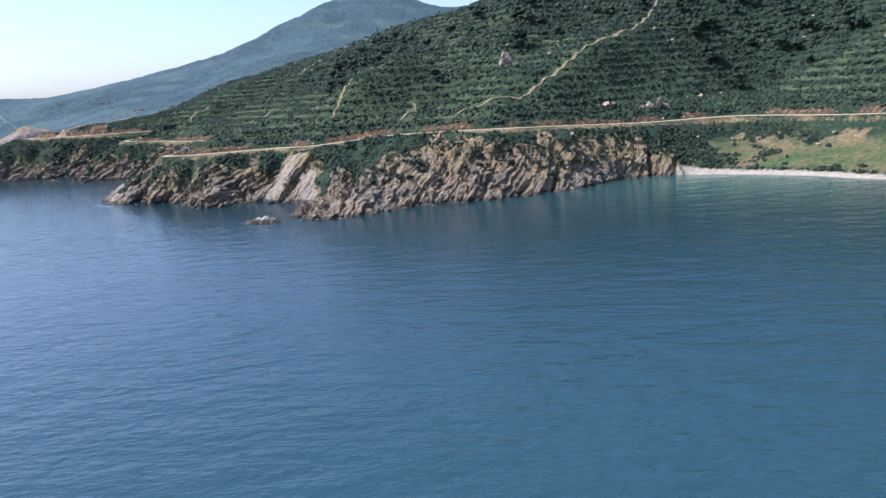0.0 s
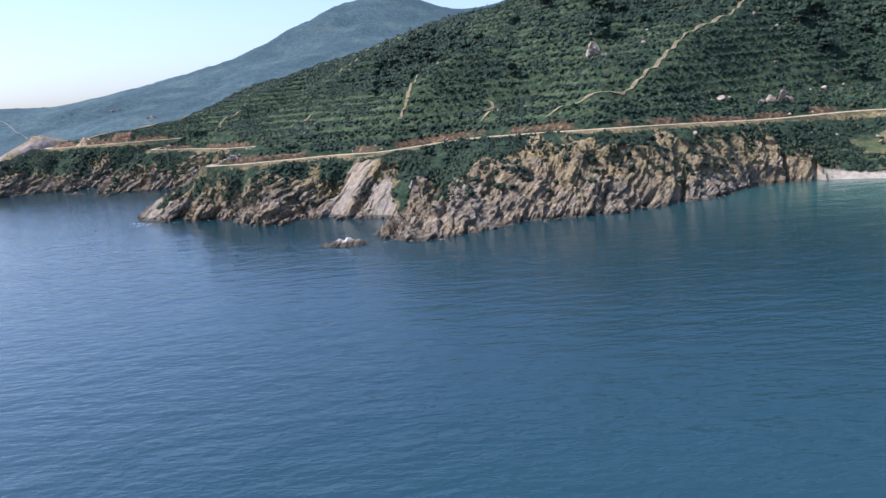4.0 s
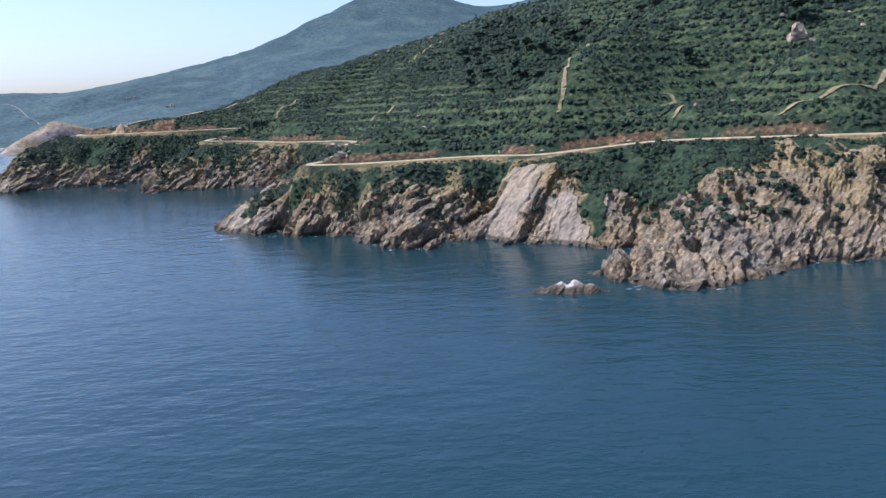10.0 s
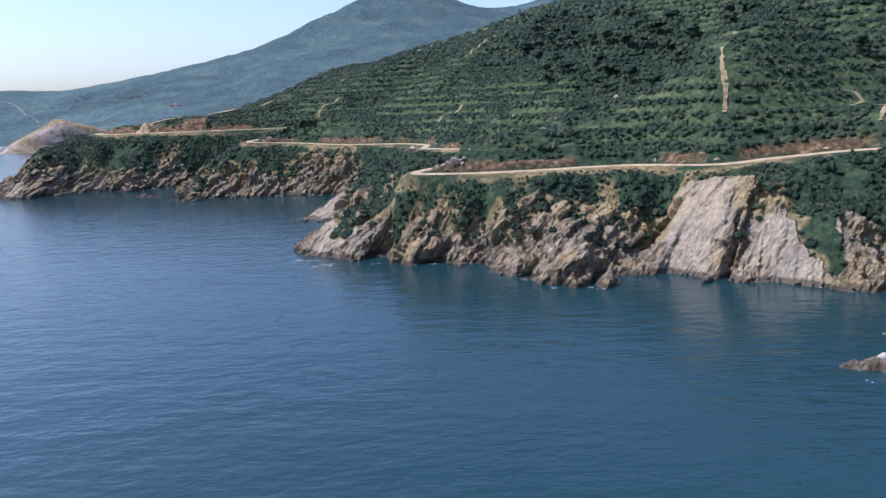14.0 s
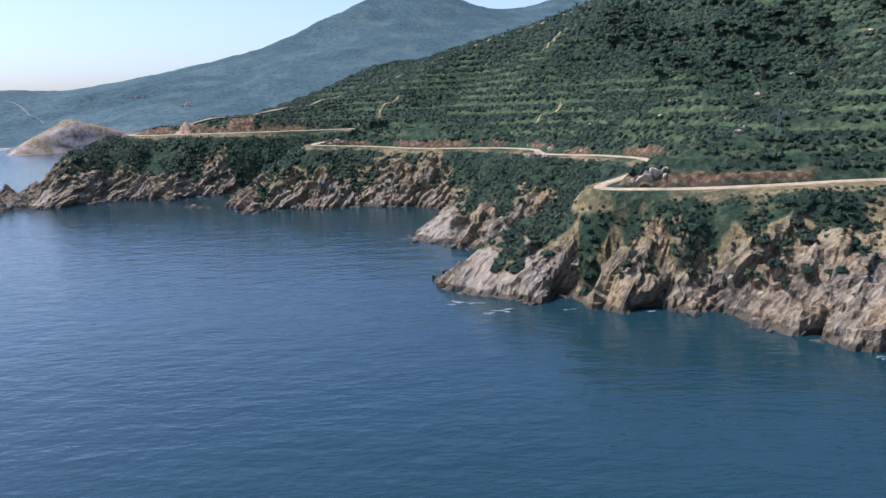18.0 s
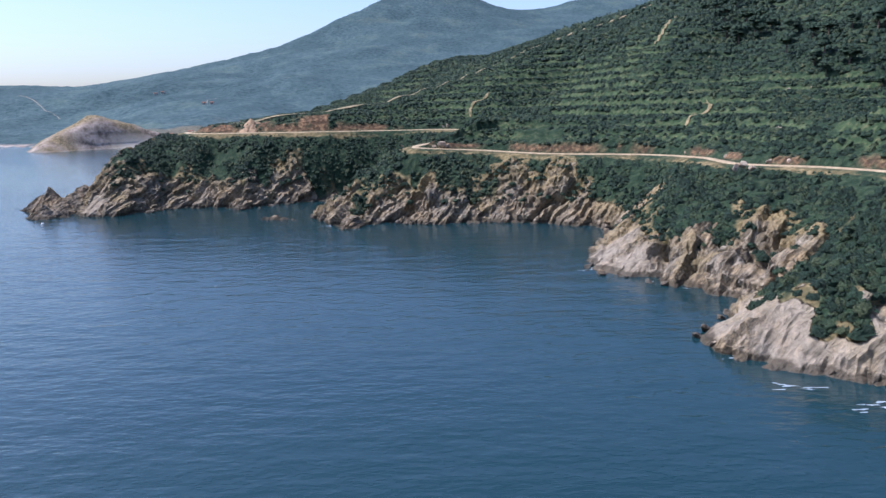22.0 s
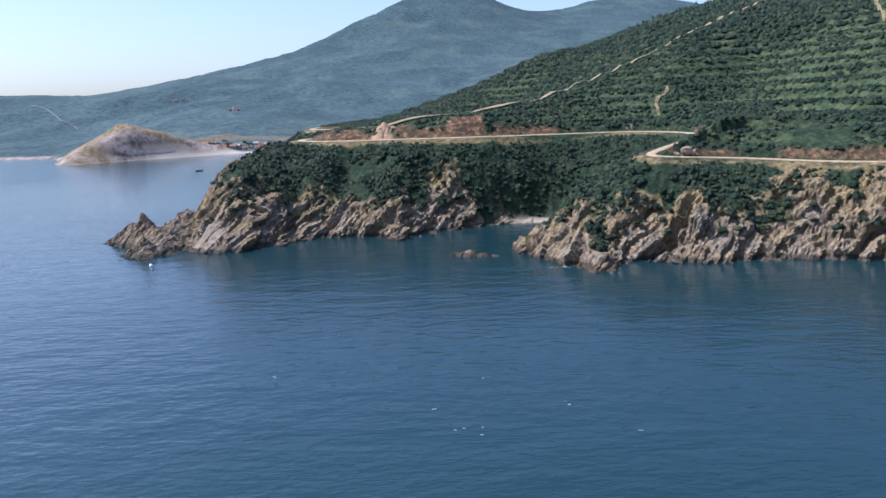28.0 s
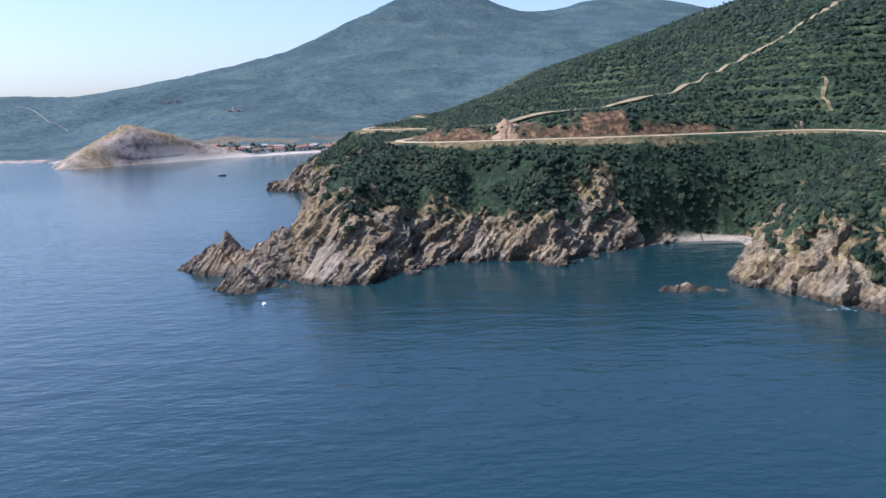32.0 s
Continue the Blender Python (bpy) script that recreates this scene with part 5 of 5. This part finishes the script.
def make_foam():
    """Thin broken white water where the swell meets the capes."""
    m = Mat("foam", 0.6, 0.3)
    a = m.noise(m.coords((0, 0, 0), (1, 1, 1), "World"), 2.5, 4, 0.7)
    m.color(m.ramp(a, (0.35, (0.12, 0.17, 0.20)), (0.65, (0.36, 0.40, 0.42))))
    r = np.random.RandomState(77)
    verts, faces = [], []

    def patch(x, y, rx, ry, turn):
        n, c = 11, len(verts)
        verts.append((x, y, 0.07))
        for j in range(n):
            b = 2 * math.pi * j / n
            q = r.uniform(0.35, 1.1)
            px, py = rx * q * math.cos(b), ry * q * math.sin(b)
            verts.append((x + px * math.cos(turn) - py * math.sin(turn), y + px * math.sin(turn) + py * math.cos(turn), 0.05))
        for j in range(n):
            faces.append((c, c + 1 + j, c + 1 + (j + 1) % n))

    for x, y, size, count in ((-139, 311, 1.6, 12), (-133, 304.5, 1.4, 9), (-122, 305, 0.9, 5), (-142, 322, 1.0, 8), (-43, 230, 1.0, 6), (-41, 264, 1.0, 6), (-150, 377, 1.2, 9), (-212, 444, 1.1, 9), (-204, 437, 0.9, 6), (-30, 226, 0.9, 8), (-88, 276, 0.8, 6), (-79, 273.5, 0.8, 5), (-60, 226, 0.6, 3)):
        for _ in range(count * 2 // 3):
            patch(x + r.normal() * size * 1.1, y + r.normal() * size * 0.6, r.uniform(0.3, 0.8) * size, r.uniform(0.1, 0.26) * size, r.uniform(-0.4, 0.4))
    for x, y in ((-237, 371), (-234, 366), (-231, 381), (-222, 371), (-232, 364), (-258, 384), (-217, 363)):
        for _ in range(2):
            patch(x + r.normal() * 0.6, y + r.normal() * 0.6, r.uniform(0.15, 0.3), r.uniform(0.08, 0.16), r.uniform(-0.4, 0.4))
    k = 0
    edge = coast + side * -0.6
    while k < len(edge) - 1:
        if -312 < edge[k, 0] < 60 and edge[k, 1] < 520 and r.rand() < 0.45:
            patch(edge[k, 0], edge[k, 1], r.uniform(0.4, 1.0), r.uniform(0.1, 0.25), math.atan2(*(coast[k + 1] - coast[k])[::-1]))
        k += 1
    me = mesh_from("sea_foam", verts, faces, m.mat)
    tagged(new("sea_foam", me), "broken white foam where the sea washes the rocks", "foam", kind="stuff")


make_foam()


FAR_DIRT = make_plain("far_dirt", (0.09, 0.10, 0.09), (0.17, 0.17, 0.145), 0.2)


def far_track(points):
    """A pale track on the far slopes."""
    line = curve(points, 6)
    d = np.gradient(line, axis=0)
    n = np.stack([-d[:, 1], d[:, 0]], 1) / np.hypot(*d.T)[:, None]
    rows = []
    for off in (-1.0, 0.0, 1.0):
        x, y = line[:, 0] + n[:, 0] * off, line[:, 1] + n[:, 1] * off
        rows.append(np.stack([x, y, far_height(x, y, far_survey(x, y))[0] + 0.9], 1))
    k = len(line)
    i = np.r_[np.arange(k - 1), np.arange(k, 2 * k - 1)]
    me = mesh_from("far_track", np.vstack(rows), np.stack([i, i + 1, i + k + 1, i + k], 1), FAR_DIRT, True)
    tagged(new("track", me), "pale track crossing the distant green slope", "track", kind="structure")


far_track([(-980, 1700), (-899, 1628), (-850, 1560), (-811, 1512), (-790, 1480)])
far_track([(-532, 1412), (-538, 1440), (-534, 1475)])
